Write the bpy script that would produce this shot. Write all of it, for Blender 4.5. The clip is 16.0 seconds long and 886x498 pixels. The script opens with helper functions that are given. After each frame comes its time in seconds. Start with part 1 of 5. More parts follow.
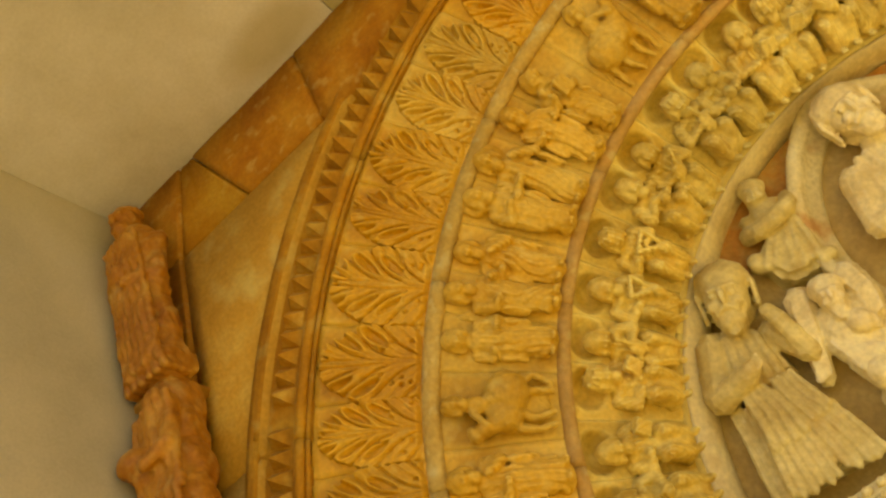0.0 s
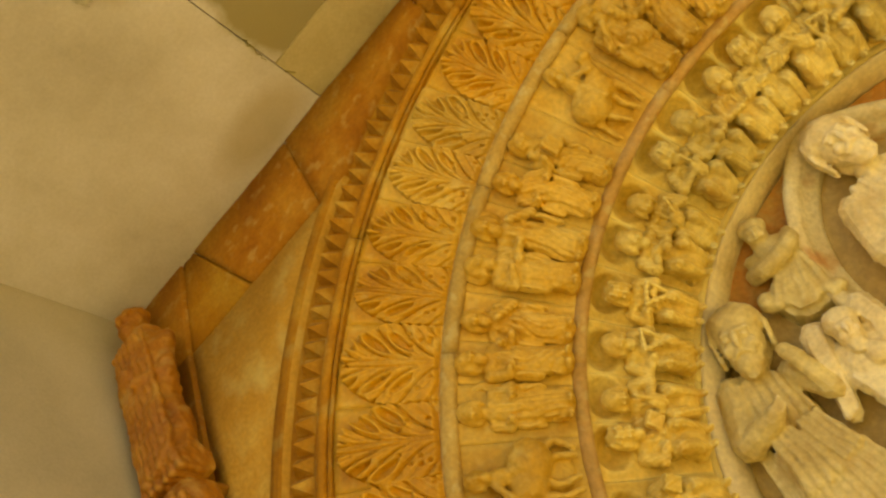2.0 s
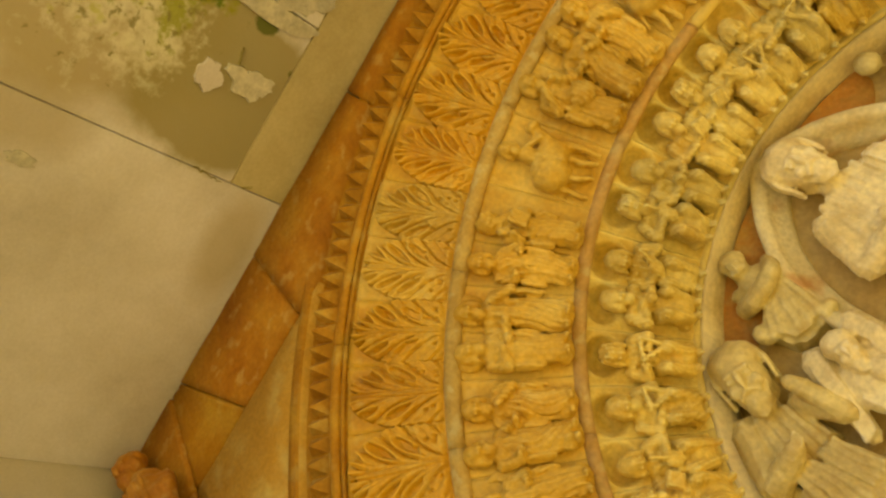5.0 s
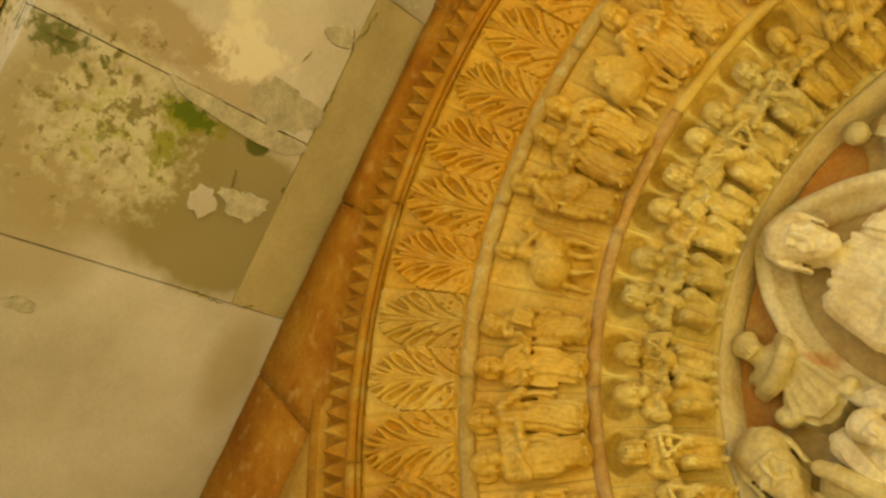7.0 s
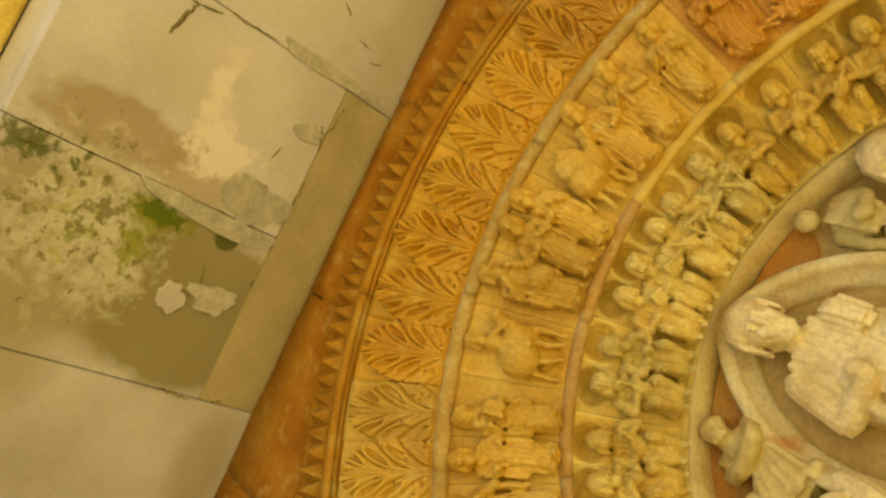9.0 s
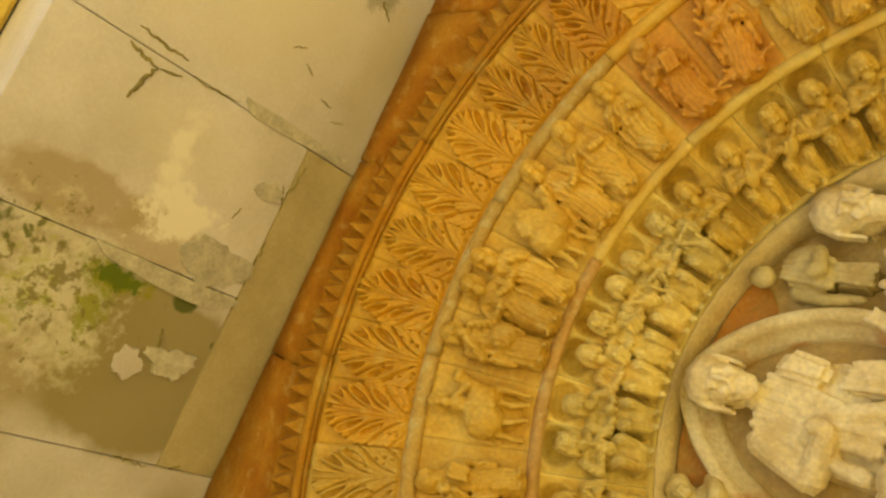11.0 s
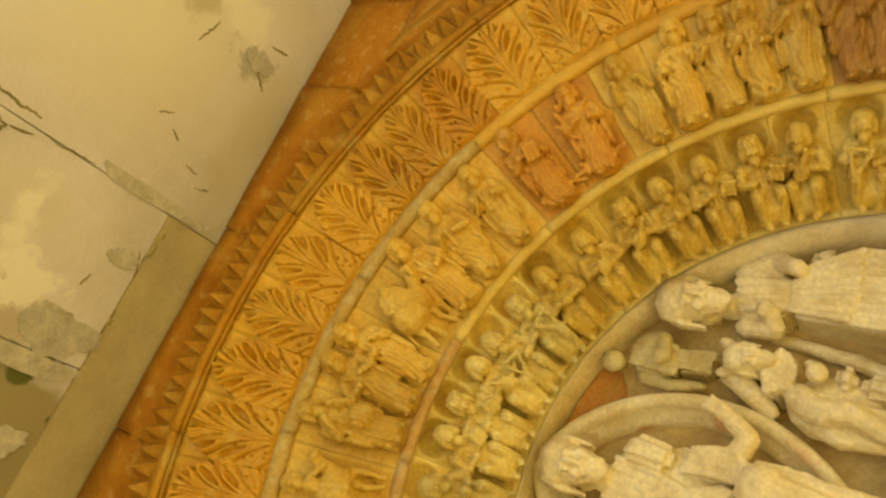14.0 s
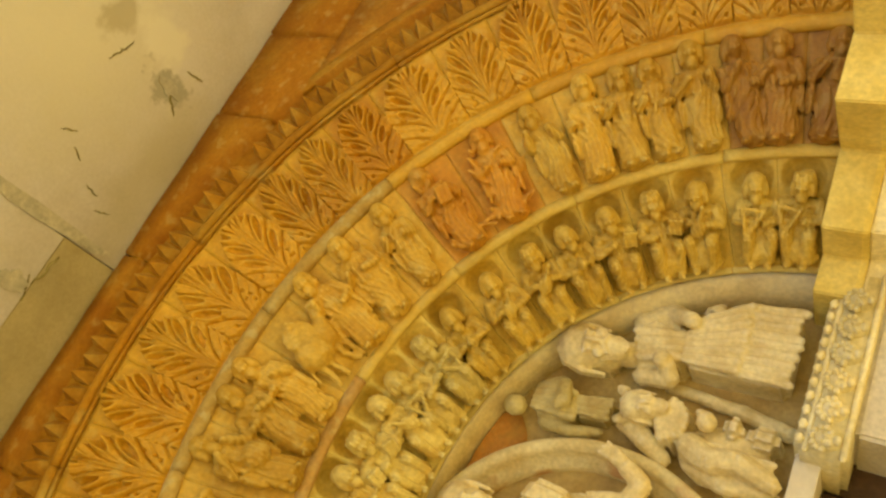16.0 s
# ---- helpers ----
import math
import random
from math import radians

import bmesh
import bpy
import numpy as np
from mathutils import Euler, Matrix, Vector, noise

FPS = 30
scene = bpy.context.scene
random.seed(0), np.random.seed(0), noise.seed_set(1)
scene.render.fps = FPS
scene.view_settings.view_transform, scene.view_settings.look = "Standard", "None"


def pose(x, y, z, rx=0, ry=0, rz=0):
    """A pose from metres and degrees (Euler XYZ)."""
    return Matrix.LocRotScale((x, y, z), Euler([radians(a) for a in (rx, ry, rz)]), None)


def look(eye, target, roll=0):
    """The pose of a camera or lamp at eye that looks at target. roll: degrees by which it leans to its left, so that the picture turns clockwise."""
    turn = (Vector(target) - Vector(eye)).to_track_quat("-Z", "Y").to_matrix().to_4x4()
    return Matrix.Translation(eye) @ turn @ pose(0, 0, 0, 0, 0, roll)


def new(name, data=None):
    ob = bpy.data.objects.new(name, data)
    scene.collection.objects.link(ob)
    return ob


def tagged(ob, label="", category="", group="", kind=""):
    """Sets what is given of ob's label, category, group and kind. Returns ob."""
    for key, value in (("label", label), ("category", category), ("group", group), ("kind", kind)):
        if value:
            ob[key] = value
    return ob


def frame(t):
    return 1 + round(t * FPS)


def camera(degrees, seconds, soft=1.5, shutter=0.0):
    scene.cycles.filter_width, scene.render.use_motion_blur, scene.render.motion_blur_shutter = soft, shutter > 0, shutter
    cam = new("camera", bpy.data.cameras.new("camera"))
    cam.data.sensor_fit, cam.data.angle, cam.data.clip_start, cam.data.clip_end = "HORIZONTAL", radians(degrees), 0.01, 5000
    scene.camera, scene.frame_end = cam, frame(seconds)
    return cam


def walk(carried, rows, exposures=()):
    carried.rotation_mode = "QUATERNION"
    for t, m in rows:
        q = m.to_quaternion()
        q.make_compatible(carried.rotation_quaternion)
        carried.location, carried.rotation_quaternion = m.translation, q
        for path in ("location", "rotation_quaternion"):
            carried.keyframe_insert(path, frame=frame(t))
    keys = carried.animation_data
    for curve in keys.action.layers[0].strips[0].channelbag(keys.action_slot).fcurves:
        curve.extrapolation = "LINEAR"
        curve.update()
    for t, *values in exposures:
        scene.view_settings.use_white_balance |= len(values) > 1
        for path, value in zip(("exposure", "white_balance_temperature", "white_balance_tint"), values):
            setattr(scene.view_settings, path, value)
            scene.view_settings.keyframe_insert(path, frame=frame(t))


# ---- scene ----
cam = camera(59.69, 16.0, soft=2.5)
PATH = [
    (0.0, -0.754, -1.761, 1.717, 133.06, 24.89, 36.42),
    (0.5, -0.733, -1.756, 1.714, 134.92, 25.77, 38.09),
    (1.0, -0.727, -1.750, 1.718, 136.62, 26.08, 38.82),
    (1.5, -0.732, -1.743, 1.724, 138.54, 26.93, 39.96),
    (2.0, -0.719, -1.755, 1.733, 139.99, 28.39, 41.69),
    (2.5, -0.708, -1.756, 1.751, 140.64, 29.37, 42.84),
    (3.0, -0.709, -1.742, 1.775, 141.80, 30.52, 44.38),
    (3.5, -0.714, -1.741, 1.781, 143.33, 31.21, 45.26),
    (4.0, -0.686, -1.768, 1.787, 145.41, 32.79, 47.31),
    (6.5, -0.496, -1.765, 1.857, 154.08, 37.10, 55.52),
    (7.0, -0.478, -1.760, 1.863, 157.24, 37.02, 57.01),
    (7.5, -0.468, -1.769, 1.890, 159.50, 37.32, 57.44),
    (8.0, -0.453, -1.803, 1.880, 160.28, 37.80, 56.87),
    (8.5, -0.442, -1.820, 1.877, 161.26, 38.88, 56.64),
    (9.0, -0.421, -1.819, 1.866, 162.61, 39.91, 57.22),
    (11.5, -0.317, -1.826, 1.868, 165.81, 43.06, 56.87),
    (12.0, -0.302, -1.819, 1.869, 165.27, 44.66, 55.82),
    (12.5, -0.304, -1.818, 1.861, 165.15, 46.40, 54.43),
    (13.0, -0.280, -1.823, 1.846, 166.16, 48.01, 54.73),
    (13.5, -0.273, -1.816, 1.830, 166.53, 49.09, 53.52),
    (14.0, -0.262, -1.819, 1.833, 165.30, 50.19, 50.87),
    (14.5, -0.252, -1.823, 1.819, 164.23, 51.08, 48.53),
    (15.0, -0.252, -1.820, 1.802, 163.32, 52.17, 46.30),
    (15.5, -0.242, -1.816, 1.795, 162.68, 53.59, 44.81),
    (16.0, -0.256, -1.815, 1.824, 162.15, 55.64, 43.36),
]
walk(cam, [(t, pose(x, y, z, rx, ry, rz)) for t, x, y, z, rx, ry, rz in PATH],
     exposures=[(0.0, 0.86, 8800.0, 12.0), (4.0, 0.86, 8600.0, 11.0), (7.0, 0.86, 7950.0, 9.0), (16.0, 0.88, 7850.0, 9.0)])

# ---- world and light ----
SUN_EL, SUN_AZ = 50.5, 215.0          # the sun stands high, behind the viewer
world = bpy.data.worlds.new("world")
scene.world = world
world.use_nodes = True
wn = world.node_tree.nodes
sky = wn.new("ShaderNodeTexSky")
sky.sky_type = "NISHITA"
sky.sun_disc = False
sky.sun_elevation = radians(SUN_EL)
sky.sun_rotation = radians(SUN_AZ)
wn["Background"].inputs["Strength"].default_value = 0.12
world.node_tree.links.new(sky.outputs[0], wn["Background"].inputs["Color"])
sun_data = bpy.data.lights.new("sun", "SUN")
sun_data.energy, sun_data.angle, sun_data.color = 5.0, radians(0.6), (1.0, 0.93, 0.8)
sun = new("sun", sun_data)
sun.matrix_world = look((0.0, 0.0, 0.0), (math.sin(radians(35)) * math.cos(radians(SUN_EL)), math.cos(radians(35)) * math.cos(radians(SUN_EL)), -math.sin(radians(SUN_EL))))

# ---- plan: the wall's face is y = 0, x = 0 is the arch's axis ----
ZS = 2.05                                   # springing
R1, Y1 = 1.150, 0.700                       # tympanum edge
R2, Y2 = 1.420, 0.389                       # rib between elders and figures
R3, Y3 = 1.764, 0.165                       # rib between figures and leaves
R4, Y4 = 2.131, 0.048                       # outer edge of the leaves
R5, Y5 = 2.225, 0.009                       # middle of the saw-tooth
R6 = 2.350                                  # outer edge of the hood mould
ZC = 4.44                                   # ceiling
XW = 2.38                                   # side walls
YF = -1.26                                  # front edge of the ceiling


def ring(r, a, y):
    """A point of the arch: radius, degrees from the crown towards +x, depth."""
    return Vector((r * math.sin(radians(a)), y, ZS + r * math.cos(radians(a))))


# ---- materials ----
def material(name, colours, rough=0.85, scale=6.0, bump=0.5, fine=60.0, vary=0.12, spots=None, spot_scale=9.0, spot_amount=0.5, blue=0.6, speck=0.13, worn=0.0):
    """Stone or plaster: three colours over a broad noise, grain, piece-to-piece variation, optional spots and relief;
    worn pales convex edges, part rubbed stone, part highlight put into the colour.
    """
    m = bpy.data.materials.new(name)
    colours = [(c[0], c[1], c[2] * blue) for c in colours]
    spots = (spots[0], spots[1], spots[2] * blue) if spots else None
    m.use_nodes = True
    nt = m.node_tree
    N, L = nt.nodes, nt.links
    b = N["Principled BSDF"]
    co = N.new("ShaderNodeTexCoord")
    geo = N.new("ShaderNodeNewGeometry")
    broad = N.new("ShaderNodeTexNoise")
    broad.inputs["Scale"].default_value, broad.inputs["Detail"].default_value = scale, 6.0
    broad.inputs["Roughness"].default_value = 0.62
    L.new(geo.outputs["Position"], broad.inputs["Vector"])
    ramp = N.new("ShaderNodeValToRGB")
    for k, c in enumerate(colours):
        e = ramp.color_ramp.elements[k] if k < 2 else ramp.color_ramp.elements.new(0.5)
        e.color = (*c, 1)
    pos = [0.32 + 0.36 * k / (len(colours) - 1) for k in range(len(colours))]
    for k, e in enumerate(sorted(ramp.color_ramp.elements, key=lambda q: q.position)):
        e.position = pos[k]
    for k, e in enumerate(ramp.color_ramp.elements):
        e.color = (*colours[k], 1)
    L.new(broad.outputs["Fac"], ramp.inputs["Fac"])
    col = ramp.outputs["Color"]
    grain = N.new("ShaderNodeTexNoise")
    grain.inputs["Scale"].default_value, grain.inputs["Detail"].default_value = fine, 4.0
    L.new(geo.outputs["Position"], grain.inputs["Vector"])
    g = N.new("ShaderNodeMapRange")
    g.inputs["From Min"].default_value, g.inputs["From Max"].default_value = 0.3, 0.7
    g.inputs["To Min"].default_value, g.inputs["To Max"].default_value = 1 - speck, 1 + speck
    L.new(grain.outputs["Fac"], g.inputs["Value"])
    mul = N.new("ShaderNodeMix")
    mul.data_type, mul.blend_type = "RGBA", "MULTIPLY"
    mul.inputs["Factor"].default_value = 1.0
    L.new(col, mul.inputs["A"])
    L.new(g.outputs["Result"], mul.inputs["B"])
    col = mul.outputs["Result"]
    if spots:
        sp = N.new("ShaderNodeTexNoise")
        sp.inputs["Scale"].default_value, sp.inputs["Detail"].default_value = spot_scale, 5.0
        off = N.new("ShaderNodeVectorMath")
        off.operation = "ADD"
        off.inputs[1].default_value = (3.1, 7.7, 1.3)
        L.new(geo.outputs["Position"], off.inputs[0])
        L.new(off.outputs[0], sp.inputs["Vector"])
        sr = N.new("ShaderNodeMapRange")
        sr.inputs["From Min"].default_value, sr.inputs["From Max"].default_value = 0.56, 0.68
        sr.inputs["To Max"].default_value = spot_amount
        L.new(sp.outputs["Fac"], sr.inputs["Value"])
        mx = N.new("ShaderNodeMix")
        mx.data_type = "RGBA"
        L.new(sr.outputs["Result"], mx.inputs["Factor"])
        L.new(col, mx.inputs["A"])
        mx.inputs["B"].default_value = (*spots, 1)
        col = mx.outputs["Result"]
    # Pale convex edges: rubbed stone, plus highlights on the relief put into the colour.
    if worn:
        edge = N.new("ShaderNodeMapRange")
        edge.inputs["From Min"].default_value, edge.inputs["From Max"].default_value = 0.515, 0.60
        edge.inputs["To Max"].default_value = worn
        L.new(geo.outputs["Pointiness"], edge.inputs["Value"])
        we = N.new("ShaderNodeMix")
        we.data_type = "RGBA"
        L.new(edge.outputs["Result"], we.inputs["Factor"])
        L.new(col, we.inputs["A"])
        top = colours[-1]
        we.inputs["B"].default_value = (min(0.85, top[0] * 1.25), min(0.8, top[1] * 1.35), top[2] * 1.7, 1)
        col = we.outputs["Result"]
    info = N.new("ShaderNodeObjectInfo")
    hsv = N.new("ShaderNodeHueSaturation")
    vr = N.new("ShaderNodeMapRange")
    vr.inputs["To Min"].default_value, vr.inputs["To Max"].default_value = 1 - vary, 1 + vary
    L.new(info.outputs["Random"], vr.inputs["Value"])
    L.new(vr.outputs["Result"], hsv.inputs["Value"])
    L.new(col, hsv.inputs["Color"])
    L.new(hsv.outputs["Color"], b.inputs["Base Color"])
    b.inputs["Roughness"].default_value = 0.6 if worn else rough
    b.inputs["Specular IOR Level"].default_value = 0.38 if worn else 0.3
    bp = N.new("ShaderNodeBump")
    bp.inputs["Strength"].default_value, bp.inputs["Distance"].default_value = bump, 0.006
    add = N.new("ShaderNodeMath")
    add.operation = "ADD"
    L.new(grain.outputs["Fac"], add.inputs[0])
    mid = N.new("ShaderNodeTexNoise")
    mid.inputs["Scale"].default_value, mid.inputs["Detail"].default_value = scale * 4, 5.0
    L.new(geo.outputs["Position"], mid.inputs["Vector"])
    L.new(mid.outputs["Fac"], add.inputs[1])
    L.new(add.outputs[0], bp.inputs["Height"])
    L.new(bp.outputs["Normal"], b.inputs["Normal"])
    return m


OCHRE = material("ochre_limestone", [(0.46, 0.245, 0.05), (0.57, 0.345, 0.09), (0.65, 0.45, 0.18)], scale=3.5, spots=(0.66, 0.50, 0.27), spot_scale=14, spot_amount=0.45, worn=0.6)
RUST = material("iron_stained_limestone", [(0.31, 0.115, 0.02), (0.385, 0.165, 0.033), (0.46, 0.24, 0.065)], scale=4, spots=(0.62, 0.46, 0.28), spot_scale=16, spot_amount=0.35)
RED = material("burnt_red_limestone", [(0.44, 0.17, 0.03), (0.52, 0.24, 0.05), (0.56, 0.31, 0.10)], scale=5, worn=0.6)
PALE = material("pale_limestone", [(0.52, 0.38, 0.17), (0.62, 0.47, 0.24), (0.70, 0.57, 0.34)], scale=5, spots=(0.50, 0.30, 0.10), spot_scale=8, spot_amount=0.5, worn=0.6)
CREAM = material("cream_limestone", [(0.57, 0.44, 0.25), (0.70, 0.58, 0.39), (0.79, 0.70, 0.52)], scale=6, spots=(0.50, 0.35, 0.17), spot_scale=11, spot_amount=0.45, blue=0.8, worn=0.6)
RIB = material("rosy_limestone_rib", [(0.40, 0.24, 0.09), (0.46, 0.28, 0.14), (0.52, 0.38, 0.22)], scale=6, spots=(0.58, 0.50, 0.36), spot_scale=20, spot_amount=0.5, blue=0.7)
PLASTER = material("old_cream_plaster", [(0.46, 0.43, 0.33), (0.56, 0.53, 0.42), (0.63, 0.60, 0.49)], scale=1.6, bump=0.12, fine=90, vary=0.02, blue=1.25, speck=0.05)
GREYWALL = material("grey_plaster", [(0.41, 0.38, 0.24), (0.49, 0.455, 0.29), (0.55, 0.515, 0.35)], scale=1.5, bump=0.12, fine=90, vary=0.02, blue=1.25, speck=0.05)
GROUND = material("pale_paving", [(0.42, 0.33, 0.20), (0.5, 0.40, 0.25), (0.56, 0.46, 0.30)], scale=2, vary=0.05)
WOOD = material("dark_door_wood", [(0.05, 0.025, 0.015), (0.07, 0.035, 0.02), (0.10, 0.05, 0.03)], scale=10, rough=0.6)
OCHRE2 = material("ochre_slab", [(0.38, 0.19, 0.04), (0.47, 0.26, 0.075), (0.53, 0.36, 0.16)], scale=3.0, spots=(0.60, 0.50, 0.32), spot_scale=4, spot_amount=0.5)
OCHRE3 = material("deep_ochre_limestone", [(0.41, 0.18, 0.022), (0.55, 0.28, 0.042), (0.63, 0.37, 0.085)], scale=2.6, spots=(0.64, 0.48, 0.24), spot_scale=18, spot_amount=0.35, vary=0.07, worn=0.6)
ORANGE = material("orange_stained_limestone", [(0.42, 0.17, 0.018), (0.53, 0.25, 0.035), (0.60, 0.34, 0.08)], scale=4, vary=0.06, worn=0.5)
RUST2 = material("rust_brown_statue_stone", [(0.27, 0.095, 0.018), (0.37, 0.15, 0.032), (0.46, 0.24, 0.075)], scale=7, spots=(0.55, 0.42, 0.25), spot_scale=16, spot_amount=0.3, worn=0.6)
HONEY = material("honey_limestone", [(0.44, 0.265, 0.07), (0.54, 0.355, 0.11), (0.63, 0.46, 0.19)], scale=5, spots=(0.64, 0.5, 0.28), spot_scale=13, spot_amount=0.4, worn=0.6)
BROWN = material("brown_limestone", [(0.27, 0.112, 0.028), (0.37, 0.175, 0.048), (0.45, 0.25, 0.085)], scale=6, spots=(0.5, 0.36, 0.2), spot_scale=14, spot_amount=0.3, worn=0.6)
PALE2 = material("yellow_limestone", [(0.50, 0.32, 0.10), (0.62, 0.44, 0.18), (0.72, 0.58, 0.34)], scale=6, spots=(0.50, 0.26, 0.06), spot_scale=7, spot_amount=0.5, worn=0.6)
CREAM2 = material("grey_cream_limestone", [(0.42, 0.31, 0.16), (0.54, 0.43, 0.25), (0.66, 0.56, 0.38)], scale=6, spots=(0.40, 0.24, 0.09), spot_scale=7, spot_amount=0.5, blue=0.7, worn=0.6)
RIB2 = material("greyish_limestone_rib", [(0.40, 0.24, 0.08), (0.46, 0.31, 0.13), (0.52, 0.39, 0.21)], scale=7, spots=(0.58, 0.5, 0.36), spot_scale=22, spot_amount=0.5, blue=0.72)
RIM = material("pale_painted_rim", [(0.55, 0.42, 0.25), (0.62, 0.52, 0.36), (0.68, 0.60, 0.46)], scale=7, spots=(0.45, 0.17, 0.05), spot_scale=6, spot_amount=0.65, blue=0.78)
PAINT = material("faded_orange_paint", [(0.40, 0.22, 0.10), (0.47, 0.21, 0.09), (0.50, 0.33, 0.19)], scale=9, bump=0.6)
HOOD = material("rusty_hood_stone", [(0.30, 0.125, 0.018), (0.39, 0.18, 0.03), (0.46, 0.27, 0.07)], scale=3.5, spots=(0.5, 0.4, 0.22), spot_scale=10, spot_amount=0.35)
HOODPALE = material("worn_tooth_stone", [(0.33, 0.15, 0.03), (0.42, 0.21, 0.05), (0.52, 0.34, 0.14)], scale=9, vary=0.15)
TYMGROUND = material("brown_tympanum_ground", [(0.33, 0.21, 0.09), (0.43, 0.30, 0.14), (0.52, 0.40, 0.22)], scale=3.5, blue=0.8)
# These three colours are raised to stand in for light bounced off the paving.
CORBEL = material("bounce_lit_corbel_stone", [(0.68, 0.56, 0.30), (0.78, 0.67, 0.40), (0.84, 0.76, 0.54)], scale=6, blue=0.9)
YELLOW = material("yellow_sandstone", [(0.58, 0.42, 0.16), (0.68, 0.52, 0.24), (0.74, 0.60, 0.34)], scale=4, spots=(0.5, 0.34, 0.14), spot_scale=9, spot_amount=0.4)
JAMB = material("pale_jamb_stone", [(0.62, 0.54, 0.40), (0.72, 0.64, 0.50), (0.78, 0.72, 0.60)], scale=4, blue=0.95)
GREYMORTAR = material("grey_old_mortar", [(0.38, 0.365, 0.32), (0.47, 0.455, 0.41), (0.56, 0.545, 0.49)], scale=14, bump=0.5, fine=70, blue=0.95)
CRACK = material("crack_dirt", [(0.15, 0.13, 0.09), (0.24, 0.21, 0.14), (0.36, 0.32, 0.22)], scale=20)


def ceiling_material():
    """Plaster with damp stains, pale crust and moss, each with a ragged shape of its own."""
    m = material("stained_ceiling_plaster", [(0.45, 0.425, 0.32), (0.57, 0.55, 0.44), (0.66, 0.645, 0.55)], scale=1.5, bump=0.15, fine=80, vary=0.0, blue=1.25, speck=0.05)
    nt = m.node_tree
    N, L = nt.nodes, nt.links
    b = N["Principled BSDF"]
    col = b.inputs["Base Color"].links[0].from_socket
    geo = N.new("ShaderNodeNewGeometry")

    def stain(centre, radius, stretch, colour, amount, rag, size, hard=0.35, less=0.0):
        nonlocal col
        sub = N.new("ShaderNodeVectorMath")
        sub.operation = "SUBTRACT"
        sub.inputs[1].default_value = (*centre, ZC)
        L.new(geo.outputs["Position"], sub.inputs[0])
        sc = N.new("ShaderNodeVectorMath")
        sc.operation = "MULTIPLY"
        sc.inputs[1].default_value = (1 / (radius * stretch[0]), 1 / (radius * stretch[1]), 0)
        L.new(sub.outputs[0], sc.inputs[0])
        ln = N.new("ShaderNodeVectorMath")
        ln.operation = "LENGTH"
        L.new(sc.outputs[0], ln.inputs[0])
        ns = N.new("ShaderNodeTexNoise")
        ns.inputs["Scale"].default_value, ns.inputs["Detail"].default_value, ns.inputs["Roughness"].default_value = size, 7.0, 0.65
        L.new(geo.outputs["Position"], ns.inputs["Vector"])
        ma = N.new("ShaderNodeMath")
        ma.operation = "MULTIPLY_ADD"
        ma.inputs[1].default_value = rag
        L.new(ns.outputs["Fac"], ma.inputs[0])
        L.new(ln.outputs["Value"], ma.inputs[2])
        mr = N.new("ShaderNodeMapRange")
        mr.inputs["From Min"].default_value, mr.inputs["From Max"].default_value = 1 - less + rag * 0.5, 1 - less + rag * 0.5 - hard
        mr.inputs["To Min"].default_value, mr.inputs["To Max"].default_value = 0.0, amount
        L.new(ma.outputs[0], mr.inputs["Value"])
        mx = N.new("ShaderNodeMix")
        mx.data_type = "RGBA"
        L.new(mr.outputs["Result"], mx.inputs["Factor"])
        L.new(col, mx.inputs["A"])
        mx.inputs["B"].default_value = (*colour, 1)
        col = mx.outputs["Result"]

    stain((-0.72, -0.92), 0.46, (0.85, 1.0), (0.34, 0.29, 0.18), 0.85, 0.7, 4, 0.3)
    stain((-0.76, -0.47), 0.36, (0.95, 1.1), (0.29, 0.25, 0.12), 0.9, 0.5, 3, 0.15)      # damp patch
    stain((0.6, -0.1), 0.5, (0.9, 0.3), (0.40, 0.36, 0.22), 0.5, 0.6, 3, 0.6)           # damp strip along the portal
    stain((-1.3, -0.12), 0.3, (1.0, 0.5), (0.38, 0.32, 0.19), 0.6, 0.5, 4, 0.5)
    stain((-1.12, -1.0), 0.24, (0.8, 1.1), (0.36, 0.30, 0.19), 0.6, 0.4, 4, 0.5)
    stain((-0.85, -1.0), 0.3, (0.8, 1.0), (0.40, 0.34, 0.22), 0.6, 0.4, 3, 0.4)
    stain((-0.30, -0.95), 0.23, (0.5, 1.25), (0.36, 0.29, 0.18), 0.8, 0.9, 6, 0.25)          # brown wash
    stain((-0.32, -0.62), 0.16, (0.8, 1.2), (0.40, 0.33, 0.21), 0.7, 1.2, 6, 0.25)
    stain((0.02, -0.7), 0.36, (0.6, 0.9), (0.66, 0.64, 0.56), 0.35, 0.9, 6, 0.6)             # lime bloom
    stain((-0.22, -0.6), 0.13, (0.9, 1.2), (0.76, 0.75, 0.70), 0.95, 3.4, 15, 0.5)
    stain((-0.02, -0.7), 0.11, (1.6, 0.5), (0.76, 0.75, 0.69), 0.85, 2.6, 11, 0.5)
    stain((-0.62, -0.92), 0.25, (1.0, 0.85), (0.60, 0.59, 0.50), 0.9, 3.8, 17, 0.9, -0.2)        # pale crust
    stain((-0.72, -0.74), 0.14, (1.1, 0.7), (0.60, 0.59, 0.48), 0.9, 3.4, 19, 0.9, -0.2)
    stain((-0.5, -0.70), 0.12, (0.5, 1.3), (0.24, 0.25, 0.02), 0.95, 2.4, 20, 0.6, 0.0)         # moss
    stain((-0.62, -0.73), 0.13, (1.3, 0.55), (0.26, 0.28, 0.04), 0.9, 3.6, 22, 0.6, 0.1)
    stain((-0.62, -0.95), 0.2, (1.2, 1.0), (0.40, 0.42, 0.10), 0.7, 6.0, 22, 0.9, 0.5)
